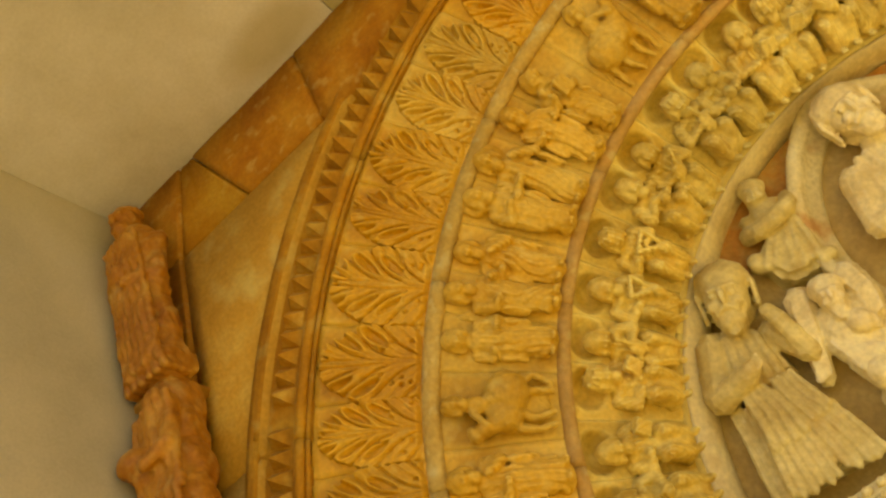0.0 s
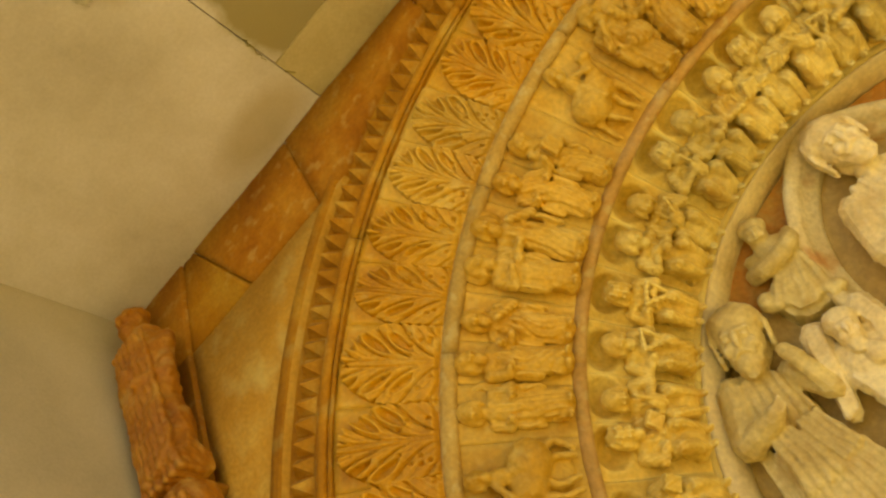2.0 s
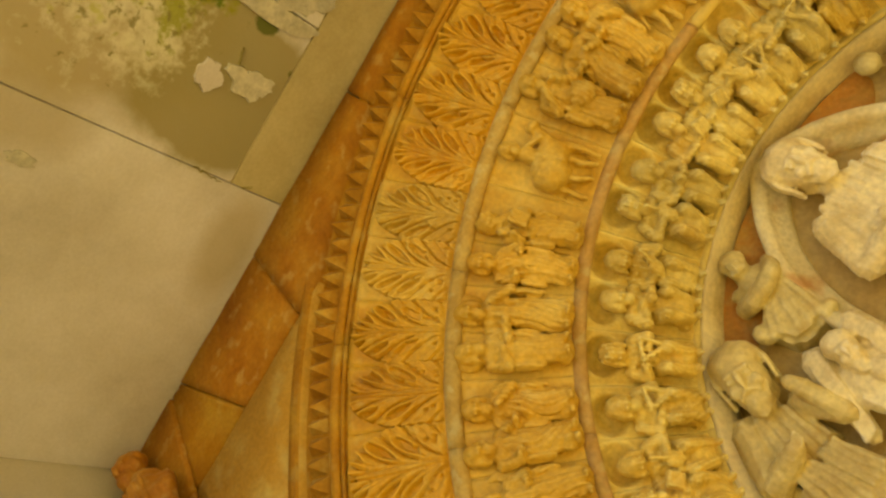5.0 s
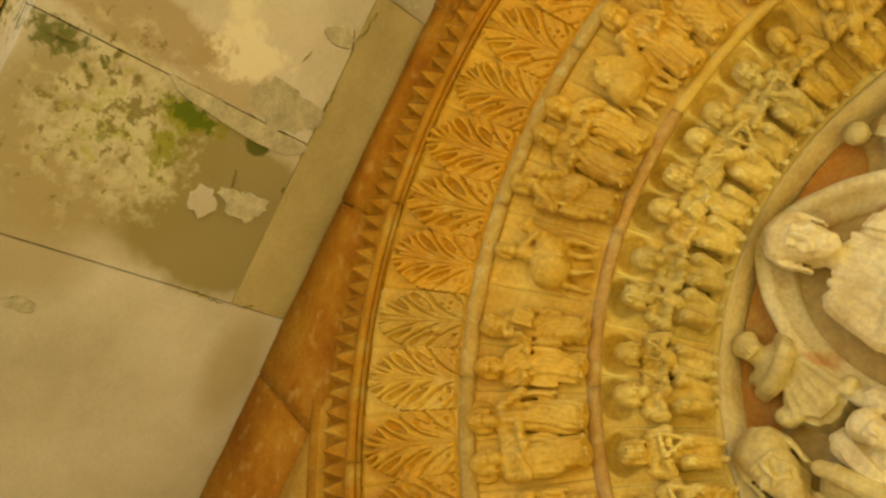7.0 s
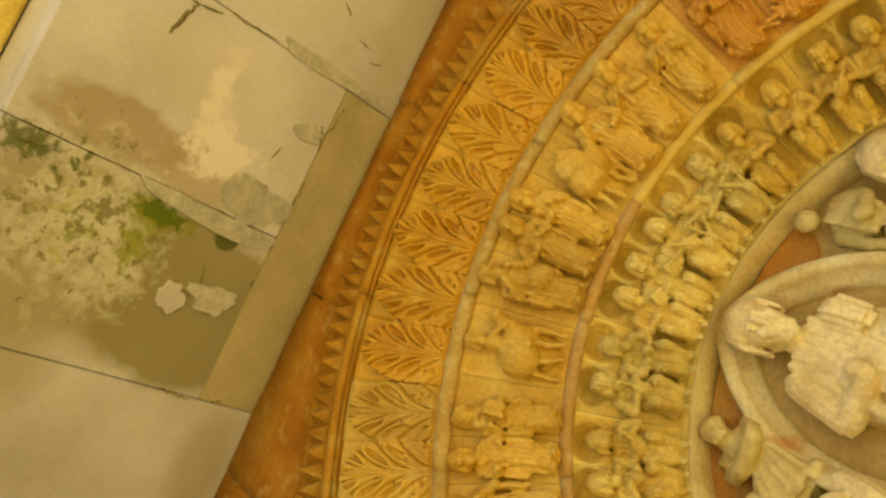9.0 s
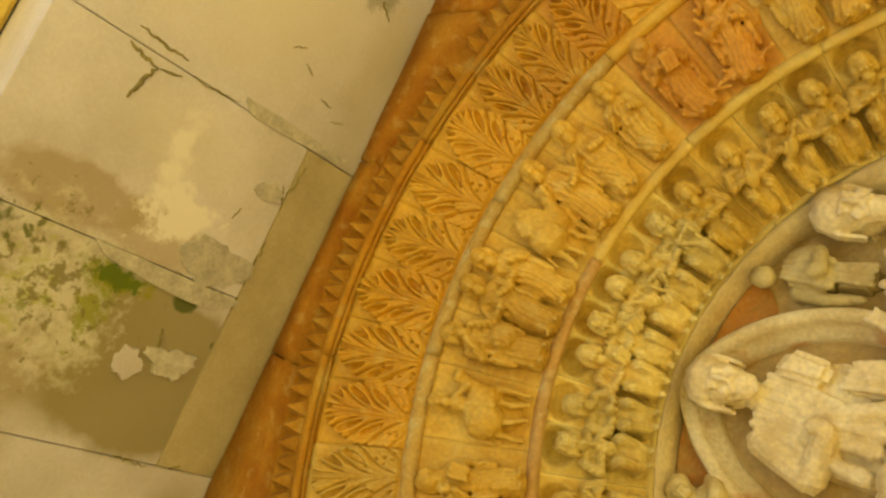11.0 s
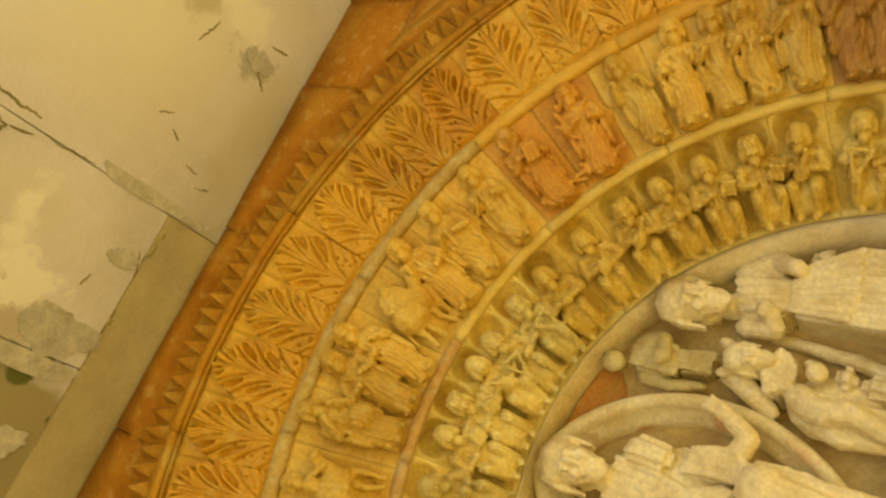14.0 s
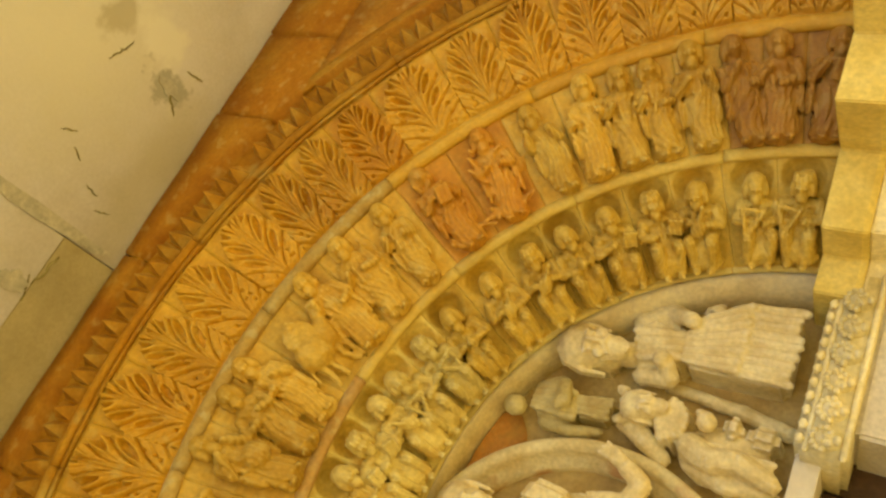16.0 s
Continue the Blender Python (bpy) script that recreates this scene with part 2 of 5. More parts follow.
    stain((-0.5, -0.43), 0.05, (0.8, 1.1), (0.10, 0.12, 0.03), 0.95, 1.0, 18, 0.25)
    stain((-0.46, -1.14), 0.13, (0.5, 1.2), (0.14, 0.15, 0.05), 0.9, 3.4, 22, 0.5, 0.5)
    stain((-0.66, -0.92), 0.12, (1.9, 1.6), (0.22, 0.25, 0.06), 0.8, 5.0, 24, 0.5, 0.9)
    stain((0.9, -0.75), 0.75, (0.9, 0.9), (0.74, 0.72, 0.61), 0.75, 0.7, 3, 0.7)              # broad paler patch towards +x
    stain((1.047, -0.403), 0.13, (0.8, 1.3), (0.76, 0.75, 0.69), 0.85, 2.4, 10, 0.5)              # flaked lime round the damage
    stain((0.921, -0.253), 0.10, (0.7, 1.2), (0.36, 0.35, 0.30), 0.85, 2.6, 16, 0.4)
    stain((0.991, -0.577), 0.09, (1.2, 0.8), (0.44, 0.40, 0.28), 0.7, 2.0, 9, 0.4)
    stain((-0.60, -0.92), 0.32, (1.0, 1.0), (0.20, 0.18, 0.07), 0.85, 7.0, 26, 0.5, 0.75)       # dark pits in the crust
    stain((-0.46, -1.16), 0.15, (0.5, 1.2), (0.13, 0.15, 0.05), 0.9, 4.5, 26, 0.5, 0.3)
    stain((-0.606, -0.252), 0.016, (1, 1), (0.13, 0.13, 0.04), 0.9, 0.5, 30, 0.4)
    stain((-0.5, -0.70), 0.07, (0.6, 1.5), (0.10, 0.15, 0.015), 0.95, 2.5, 28, 0.3)
    L.new(col, b.inputs["Base Color"])
    return m


DAMP = material("damp_olive_plaster", [(0.36, 0.31, 0.18), (0.44, 0.385, 0.235), (0.50, 0.45, 0.29)], scale=2.5, bump=0.12, fine=80, vary=0.0, blue=1.0, speck=0.05)
CEILING = ceiling_material()

# ---- mesh helpers ----
def mesh_of(bm, name, mat, smooth=True):
    me = bpy.data.meshes.new(name)
    bm.normal_update()
    bm.to_mesh(me)
    bm.free()
    for f in me.polygons:
        f.use_smooth = smooth
    me.materials.append(mat)
    return me


def part(name, bm, mat, parent=None, label="", smooth=True):
    ob = new(name, mesh_of(bm, name, mat, smooth))
    if parent:
        ob.parent = parent
    if label:
        ob["label"] = label
    return ob


def thing(name, label, category, group="", kind=""):
    return tagged(new(name), label, category, group, kind)


def box(bm, x0, x1, y0, y1, z0, z1, bevel=0.0):
    r = bmesh.ops.create_cube(bm, size=1.0, matrix=Matrix.LocRotScale(((x0 + x1) / 2, (y0 + y1) / 2, (z0 + z1) / 2), None, (x1 - x0, y1 - y0, z1 - z0)))
    if bevel:
        es = list({e for v in r["verts"] for e in v.link_edges})
        bmesh.ops.bevel(bm, geom=es, offset=bevel, segments=2, affect="EDGES")


def sweep(bm, profile, a0, a1, steps, jitter=0.0, caps=True):
    """Sweep a closed profile of (radius, depth) along the arch between two angles."""
    rows = []
    n = len(profile)
    for k in range(steps + 1):
        a = a0 + (a1 - a0) * k / steps
        w = [noise.noise(Vector((a * 0.35, q * 1.7, 0.3))) * jitter for q in range(n)]
        rows.append([bm.verts.new(ring(r + w[q], a, y + w[q] * 0.5)) for q, (r, y) in enumerate(profile)])
    for k in range(steps):
        for q in range(n):
            p = (q + 1) % n
            bm.faces.new((rows[k][q], rows[k][p], rows[k + 1][p], rows[k + 1][q]))
    if caps:
        bm.faces.new(rows[0][::-1])
        bm.faces.new(rows[-1])
    bmesh.ops.recalc_face_normals(bm, faces=bm.faces[:])


def finished(ob, label, category, group="", kind=""):
    return tagged(ob, label, category, group, kind)


def blob(bm, c, r, turn=(0, 0, 0), sub=2):
    bmesh.ops.create_icosphere(bm, subdivisions=sub, radius=1.0, matrix=Matrix.LocRotScale(c, Euler([radians(a) for a in turn]), r))


def limb(bm, p, q, r0, r1):
    p, q = Vector(p), Vector(q)
    d = q - p
    m = Matrix.Translation((p + q) / 2) @ d.to_track_quat("Z", "Y").to_matrix().to_4x4()
    bmesh.ops.create_cone(bm, cap_ends=True, segments=10, radius1=r0, radius2=r1, depth=d.length, matrix=m)
    blob(bm, p, (r0, r0, r0), sub=1)
    blob(bm, q, (r1, r1, r1), sub=1)


def carve(bm, height, mat, seed, voxel=0.0055, fold=0.012, freq=14.0, top=0.74, wear=0.006, deep=1.3):
    """Melt the lumps of a figure of unit height into one carved mesh of that height, with drapery folds and wear."""
    bmesh.ops.scale(bm, vec=(height, height * deep, height), verts=bm.verts)
    me = bpy.data.meshes.new("raw")
    bm.to_mesh(me)
    bm.free()
    ob = new("raw", me)
    mod = ob.modifiers.new("melt", "REMESH")
    mod.mode, mod.voxel_size = "VOXEL", voxel
    sm = ob.modifiers.new("soften", "SMOOTH")
    sm.factor, sm.iterations = 0.5, 1
    bpy.context.view_layer.update()
    done = bpy.data.meshes.new_from_object(ob.evaluated_get(bpy.context.evaluated_depsgraph_get()))
    bpy.data.objects.remove(ob)
    bpy.data.meshes.remove(me)
    n = len(done.vertices)
    co, no = np.empty(n * 3), np.empty(n * 3)
    done.vertices.foreach_get("co", co)
    done.vertices.foreach_get("normal", no)
    co, no = co.reshape(n, 3), no.reshape(n, 3)
    for i in range(n):
        x, y, z = co[i] / height
        d = wear * noise.noise(Vector((x * 16 + seed * 3.7, y * 16, z * 16))) + wear * 0.6 * noise.noise(Vector((x * 40 + seed, y * 40, z * 40)))
        if z < top:
            q = (x + 0.5 * y) * freq + 1.6 * noise.noise(Vector((x * 4, seed * 1.3, z * 2.6))) + 0.9 * math.sin(z * 7 + seed)
            d += fold * (0.25 - 1.5 * (1 - abs(math.sin(math.pi * q))) ** 2.5) * min(1.0, (top - z) / 0.1)
        co[i] += no[i] * d * height
    done.vertices.foreach_set("co", co.ravel())
    for f in done.polygons:
        f.use_smooth = True
    done.materials.clear()
    done.materials.append(mat)
    done.update()
    return done


def head_lumps(bm, c, s, rng, beard=True, crown=True, hair=False):
    x, y, z = c
    blob(bm, c, (0.078 * s, 0.085 * s, 0.105 * s))
    blob(bm, (x, y + 0.025 * s, z + 0.035 * s), (0.096 * s, 0.085 * s, 0.09 * s))
    for k in (-1, 1):
        blob(bm, (x + k * 0.08 * s, y + 0.01, z - 0.03 * s), (0.032 * s, 0.05 * s, 0.085 * s))
        blob(bm, (x + k * 0.035 * s, y - 0.078 * s, z - 0.012 * s), (0.02 * s, 0.012 * s, 0.016 * s), sub=1)
    blob(bm, (x, y - 0.088 * s, z - 0.015 * s), (0.014 * s, 0.018 * s, 0.035 * s), sub=1)
    if hair:
        for k in range(13):
            a = radians(-20 + 220 * k / 12)
            p = (x + 0.1 * s * math.cos(a), y + 0.02 + 0.075 * s * math.sin(a), z - (0.07 + 0.03 * rng.random()) * s)
            q = (x + 0.035 * s * math.cos(a), y - 0.01 + 0.03 * s * math.sin(a), z + 0.105 * s)
            limb(bm, q, p, 0.02 * s, 0.024 * s)
        for k in range(5):
            limb(bm, (x + (k - 2) * 0.022 * s, y - 0.07 * s, z - 0.075 * s), (x + (k - 2) * 0.017 * s, y - 0.065 * s, z - 0.17 * s), 0.016 * s, 0.012 * s)
        for k in (-1, 1):
            limb(bm, (x + k * 0.015 * s, y - 0.088 * s, z + 0.015 * s), (x + k * 0.06 * s, y - 0.07 * s, z + 0.012 * s), 0.012 * s, 0.01 * s)
    if beard:
        blob(bm, (x, y - 0.045 * s, z - 0.095 * s), (0.055 * s, 0.045 * s, 0.07 * s))
    if crown:
        for k in range(12):
            a = k * math.tau / 12
            limb(bm, (x + 0.082 * s * math.cos(a), y + 0.012 + 0.082 * s * math.sin(a), z + 0.05 * s), (x + 0.07 * s * math.cos(a), y + 0.012 + 0.07 * s * math.sin(a), z + (0.09 if k % 2 else 0.108) * s), 0.017 * s, 0.012 * s)


def pleats(bm, n, waist, hem, z0, z1, y0, y1, rng, r=0.026):
    """The hanging folds of a robe, from waist to hem."""
    for k in range(n):
        t = (k + 0.5) / n * 2 - 1
        w = math.sqrt(max(0.0, 1 - t * t))
        e = t + rng.uniform(-0.08, 0.08)
        limb(bm, (t * waist, y0 * (0.35 + 0.65 * w), z0 + rng.uniform(-0.05, 0.05)), (e * hem, y1 * (0.35 + 0.65 * w), z1 + rng.uniform(0, 0.03)), r * 0.8, r * rng.uniform(0.9, 1.3))


def standing(rng, wings=False, lean=0.0, book=False, crown=False, wide=1.0, head=1.0, flare=1.0, hair=False):
    bm = bmesh.new()
    for z, rx, ry in ((0.05, 0.15, 0.09), (0.17, 0.15, 0.095), (0.3, 0.145, 0.095), (0.43, 0.135, 0.09), (0.55, 0.135, 0.09), (0.66, 0.155, 0.085)):
        blob(bm, (lean * (z - 0.4), -0.05, z), (rx * wide, ry, 0.1))
    hx = lean * 0.5
    blob(bm, (hx, -0.05, 0.74), (0.06, 0.06, 0.06))
    head_lumps(bm, (hx, -0.075, 0.87), head, rng, beard=hair or rng.random() < 0.7, crown=crown, hair=hair)
    for k in (-1, 1):
        sx = k * 0.145 * wide + hx * 0.7
        ex = k * (0.17 + 0.03 * rng.random()) * wide
        hz = 0.46 + 0.26 * rng.random()
        hand = (k * (0.02 + 0.11 * rng.random()), -0.17, hz)
        limb(bm, (sx, -0.05, 0.68), (ex, -0.1, 0.5 + 0.05 * rng.random()), 0.05, 0.048)
        limb(bm, (ex, -0.1, 0.52), hand, 0.046, 0.036)
        blob(bm, (k * 0.065, -0.13, 0.02), (0.045, 0.07, 0.03))
        blob(bm, (ex * 0.95, -0.08, 0.36), (0.035, 0.05, 0.16))
        if wings:
            blob(bm, (k * 0.22, 0.0, 0.6), (0.06, 0.03, 0.27), (0, k * -12, 0))
            for q in range(5):
                limb(bm, (k * (0.16 + 0.02 * q), -0.03, 0.74 - 0.05 * q), (k * (0.2 + 0.03 * q), -0.03, 0.36 + 0.04 * q), 0.016, 0.012)
    pleats(bm, 7, 0.13 * wide, 0.155 * wide * flare, 0.45, 0.05, -0.13, -0.14, rng)
    pleats(bm, 4, 0.1 * wide, 0.13 * wide, 0.68, 0.42, -0.11, -0.14, rng, 0.02)
    if book:
        bmesh.ops.create_cube(bm, size=1.0, matrix=Matrix.LocRotScale((0.03, -0.19, 0.58), Euler((0.1, 0.2, 0.1)), (0.15, 0.06, 0.19)))
    return bm


def seated(rng, item, crown=True, wide=1.0, head=1.12, hair=False):
    bm = bmesh.new()
    blob(bm, (0, -0.06, 0.38), (0.17 * wide, 0.11, 0.13))
    blob(bm, (0, -0.05, 0.53), (0.14 * wide, 0.095, 0.14))
    blob(bm, (0, -0.05, 0.65), (0.165 * wide, 0.085, 0.075))
    blob(bm, (0, -0.10, 0.2), (0.165 * wide, 0.11, 0.2))
    blob(bm, (0, -0.06, 0.08), (0.18 * wide, 0.11, 0.1))
    blob(bm, (0, -0.06, 0.73), (0.055, 0.055, 0.06))
    turn = rng.uniform(-0.03, 0.03)
    head_lumps(bm, (turn, -0.095, 0.85), head, rng, beard=hair or rng.random() < 0.75, crown=crown, hair=hair)
    for k in (-1, 1):
        kn = (k * (0.09 + 0.03 * rng.random()) * wide, -0.2, 0.36 + 0.03 * rng.random())
        limb(bm, (k * 0.09 * wide, -0.08, 0.38), kn, 0.075, 0.068)
        limb(bm, kn, (k * (0.07 + 0.03 * rng.random()), -0.13, 0.07), 0.066, 0.064)
        blob(bm, (k * 0.075, -0.19, 0.035), (0.04, 0.065, 0.03))
        el = (k * (0.19 + 0.03 * rng.random()) * wide, -0.1, 0.5)
        limb(bm, (k * 0.15 * wide, -0.05, 0.66), el, 0.062, 0.06)
        limb(bm, el, (k * (0.03 + 0.07 * rng.random()), -0.17, 0.48 + 0.12 * rng.random()), 0.052, 0.042)
    pleats(bm, 5, 0.1 * wide, 0.13 * wide, 0.33, 0.05, -0.13, -0.13, rng, 0.022)
    pleats(bm, 4, 0.09 * wide, 0.1 * wide, 0.66, 0.44, -0.12, -0.15, rng, 0.018)
    if item == "viol":
        a = rng.uniform(-50, 50)
        blob(bm, (0.0, -0.2, 0.52), (0.075, 0.035, 0.115), (0, a, 0))
        d = Vector((math.sin(radians(a)), 0, math.cos(radians(a))))
        limb(bm, (0, -0.21, 0.52), Vector((0, -0.21, 0.52)) + d * 0.24, 0.024, 0.02)
    elif item == "jar":
        blob(bm, (rng.uniform(-0.08, 0.08), -0.21, 0.54), (0.06, 0.055, 0.07))
    elif item == "harp":
        s = rng.choice((-1, 1))
        limb(bm, (s * 0.12, -0.2, 0.36), (s * 0.16, -0.2, 0.66), 0.026, 0.022)
        limb(bm, (s * 0.12, -0.2, 0.36), (-s * 0.04, -0.21, 0.62), 0.03, 0.024)
        limb(bm, (s * 0.16, -0.2, 0.66), (-s * 0.04, -0.21, 0.62), 0.022, 0.02)
    elif item == "book":
        bmesh.ops.create_cube(bm, size=1.0, matrix=Matrix.LocRotScale((0.13, -0.2, 0.58), Euler((0.1, 0.3, -0.2)), (0.14, 0.06, 0.17)))
    return bm


def beast(rng, rider=False, wings=False):
    """A four-footed beast seen from the side, its back towards +z."""
    bm = bmesh.new()
    f = rng.choice((-1, 1))
    blob(bm, (-f * 0.1, -0.1, 0.42), (0.2, 0.13, 0.2))
    blob(bm, (f * 0.09, -0.09, 0.45), (0.16, 0.11, 0.17))
    blob(bm, (0, -0.03, 0.25), (0.2, 0.05, 0.22))
    limb(bm, (f * 0.16, -0.1, 0.5), (f * 0.24, -0.12, 0.68), 0.08, 0.06)
    blob(bm, (f * 0.27, -0.14, 0.71), (0.085, 0.06, 0.06), (0, f * 30, 0))
    for x in (-0.2, -0.08, 0.1, 0.2):
        kx = x + rng.uniform(-0.05, 0.05)
        limb(bm, (x, -0.08, 0.34), (kx, -0.1, 0.18), 0.05, 0.032)
        limb(bm, (kx, -0.1, 0.18), (x + rng.uniform(-0.04, 0.04), -0.09, 0.03), 0.032, 0.028)
    limb(bm, (-f * 0.24, -0.06, 0.45), (-f * 0.3, -0.05, 0.2), 0.026, 0.018)
    if rider:
        blob(bm, (0, -0.1, 0.66), (0.085, 0.075, 0.14))
        head_lumps(bm, (0, -0.11, 0.88), 0.85, rng, crown=False)
        limb(bm, (0.02, -0.14, 0.58), (0.05, -0.18, 0.34), 0.045, 0.03)
        limb(bm, (f * 0.07, -0.12, 0.72), (f * 0.2, -0.17, 0.6), 0.034, 0.028)
    if wings:
        blob(bm, (-f * 0.05, -0.12, 0.6), (0.11, 0.035, 0.2), (0, f * 35, 0))
        blob(bm, (-f * 0.08, -0.13, 0.64), (0.15, 0.04, 0.17), (0, f * 35, 0))
        for q in range(6):
            limb(bm, (f * 0.07, -0.16, 0.5 + 0.03 * q), (-f * (0.2 - 0.028 * q), -0.165, 0.58 + 0.045 * q), 0.022, 0.017)
    return bm


def on_band(a, r0, y0, r1, y1, s, lift=0.0):
    """The pose of a figure that stands on the slanting band between two rings: s metres up from the inner ring, its head outwards."""
    d = Vector((r1 - r0, y1 - y0))
    d.normalize()
    rad = Vector((math.sin(radians(a)), 0, math.cos(radians(a))))
    up = rad * d.x + Vector((0, 1, 0)) * d.y
    back = rad * -d.y + Vector((0, 1, 0)) * d.x
    right = back.cross(up)
    o = ring(r0 + d.x * s, a, y0 + d.y * s) - back * lift
    return Matrix.Translation(o) @ Matrix((right, back, up)).transposed().to_4x4()


def voussoirs(parent, r0, y0, r1, y1, edges, mats, niches=(), depth=0.12, nu=14, rise=0.0):
    """Wedge-shaped blocks of one order, each with a slightly uneven carved face; niches: angles at which the face is hollowed."""
    d = Vector((r1 - r0, y1 - y0))
    n = Vector((-d.y, d.x)).normalized()        # into the stone
    for j in range(len(edges) - 1):
        a0, a1 = edges[j] + 0.012, edges[j + 1] - 0.012
        nv = max(4, int((a1 - a0) * (3.4 if niches else 2.0)))
        bm = bmesh.new()
        g = []
        tip = rise * noise.noise(Vector((j * 3.3, r0, 0.5)))
        for u in range(nu + 1):
            row = []
            for v in range(nv + 1):
                a, w = a0 + (a1 - a0) * v / nv, u / nu
                h = tip + 0.004 * noise.noise(Vector((a * 0.3, w * 4, r0 * 5)))
                for c in niches:
                    q = math.hypot((a - c) * radians(1) * (r0 + 0.8 * d.x) / 0.072, (w - 0.80) / 0.16)
                    h += (0.06 if c < 10 else 0.045) * max(0.0, 1 - q * q)
                edge = 0.0012 if v in (0, nv) else 0.0
                row.append(bm.verts.new(ring(r0 + d.x * w + n.x * (h + edge), a, y0 + d.y * w + n.y * (h + edge))))
            g.append(row)
        rim = []
        for u in range(nu):
            for v in range(nv):
                bm.faces.new((g[u][v], g[u + 1][v], g[u + 1][v + 1], g[u][v + 1]))
        loop = [g[0][v] for v in range(nv + 1)] + [g[u][nv] for u in range(1, nu + 1)] + [g[nu][v] for v in range(nv - 1, -1, -1)] + [g[u][0] for u in range(nu - 1, 0, -1)]
        for p in loop:
            x = p.co
            rr = math.hypot(x.x, x.z - ZS)
            ang = math.degrees(math.atan2(x.x, x.z - ZS))
            rim.append(bm.verts.new(ring(rr + n.x * depth, ang, x.y + n.y * depth)))
        for k in range(len(loop)):
            q = (k + 1) % len(loop)
            bm.faces.new((loop[k], loop[q], rim[q], rim[k]))
        bmesh.ops.recalc_face_normals(bm, faces=bm.faces[:])
        part("voussoir", bm, mats[j] if isinstance(mats, list) else mats, parent)


def roll(parent, r, y, w, mat, pieces, label="", jitter=0.0022, far=None, split=0.0):
    """A roll moulding between two orders, in lengths."""
    cuts = [-90 + 180 * k / pieces + (3 * noise.noise(Vector((k * 2.1, r, 0))) if 0 < k < pieces else 0) for k in range(pieces + 1)]
    for k in range(pieces):
        bm = bmesh.new()
        sweep(bm, [(r + w * math.cos(q * math.tau / 10), y + 0.004 + 0.8 * w * math.sin(q * math.tau / 10)) for q in range(10)], cuts[k] + 0.05, cuts[k + 1] - 0.05, max(6, int((cuts[k + 1] - cuts[k]) / 1.2)), jitter)
        part("roll", bm, far if far and cuts[k] > split else mat, parent, label)


# ---- setting: ground, walls, ceiling ----
bm = bmesh.new()
box(bm, -300, 300, -300, 300, -0.3, 0.0)
finished(part("ground", bm, GROUND, smooth=False), "pale sunlit stone paving before the portal", "ground", kind="structure")

for s, nm in ((-1, "wall_west"), (1, "wall_east")):
    bm = bmesh.new()
    box(bm, min(s * XW, s * (XW + 0.4)), max(s * XW, s * (XW + 0.4)), -2.7, 1.3, 0.0, 5.4)
    finished(part(nm, bm, GREYWALL, smooth=False), "smooth grey-cream plastered side wall of the porch", "wall", kind="structure")

bm = bmesh.new()
box(bm, -XW, XW, 1.15, 1.45, 0.0, 5.4)
finished(part("wall_north", bm, OCHRE, smooth=False), "ochre stone wall behind the portal", "wall", kind="structure")


def ceiling_slabs():
    """Slabs over the porch, parted by thin open joints, with a plastered strip along the portal."""
    bm = bmesh.new()
    xs = [-XW, -1.08, -0.41, 0.225, XW]
    for k in range(len(xs) - 1):
        x0, x1 = xs[k] + 0.0015, xs[k + 1] - 0.0015
        up = (0.0, 0.007, 0.002, 0.0, 0.004)[k]
        if k in (0, 3):
            box(bm, x0 if k else x0 - 0.0015, x1 if k == 0 else XW, YF, 0.05, ZC + up, ZC + 0.1, 0.003)
        else:
            box(bm, x0, x1, YF, -0.2505, ZC + up, ZC + 0.1, 0.003)
    box(bm, -1.0785, 0.2235, -0.2495, 0.05, ZC + 0.004, ZC + 0.1, 0.003)
    box(bm, -XW, XW, YF, 1.15, ZC + 0.1, ZC + 0.5)
    return bm


lid = part("ceiling", ceiling_slabs(), CEILING, smooth=False)
lid.data.materials.append(DAMP)
for f in lid.data.polygons:
    if f.center.y > -0.2505 and -1.0795 < f.center.x < 0.2245 and f.center.z < ZC + 0.09 and max(abs(lid.data.vertices[q].co.x - f.center.x) for q in f.vertices) < 0.7:
        f.material_index = 1
finished(lid, "cream plastered slab ceiling with damp stains, moss and cracks", "ceiling", kind="structure")

bm = bmesh.new()
box(bm, -XW, XW, -2.06, YF, ZC + 0.5, ZC + 0.9)
for k in range(6):
    for q in range(2):
        x0 = -XW + k * 0.793 + (0.3 if q % 2 else 0)
        box(bm, x0 + 0.006, min(x0 + 0.787, XW), YF - 0.38 * (q + 1), YF - 0.38 * q - 0.008, ZC + 0.36 + 0.01 * (k % 2), ZC + 0.5, 0.012)
finished(part("ceiling_outer", bm, YELLOW, smooth=False), "bright yellow stone soffit of the outer porch arch", "ceiling", kind="structure")


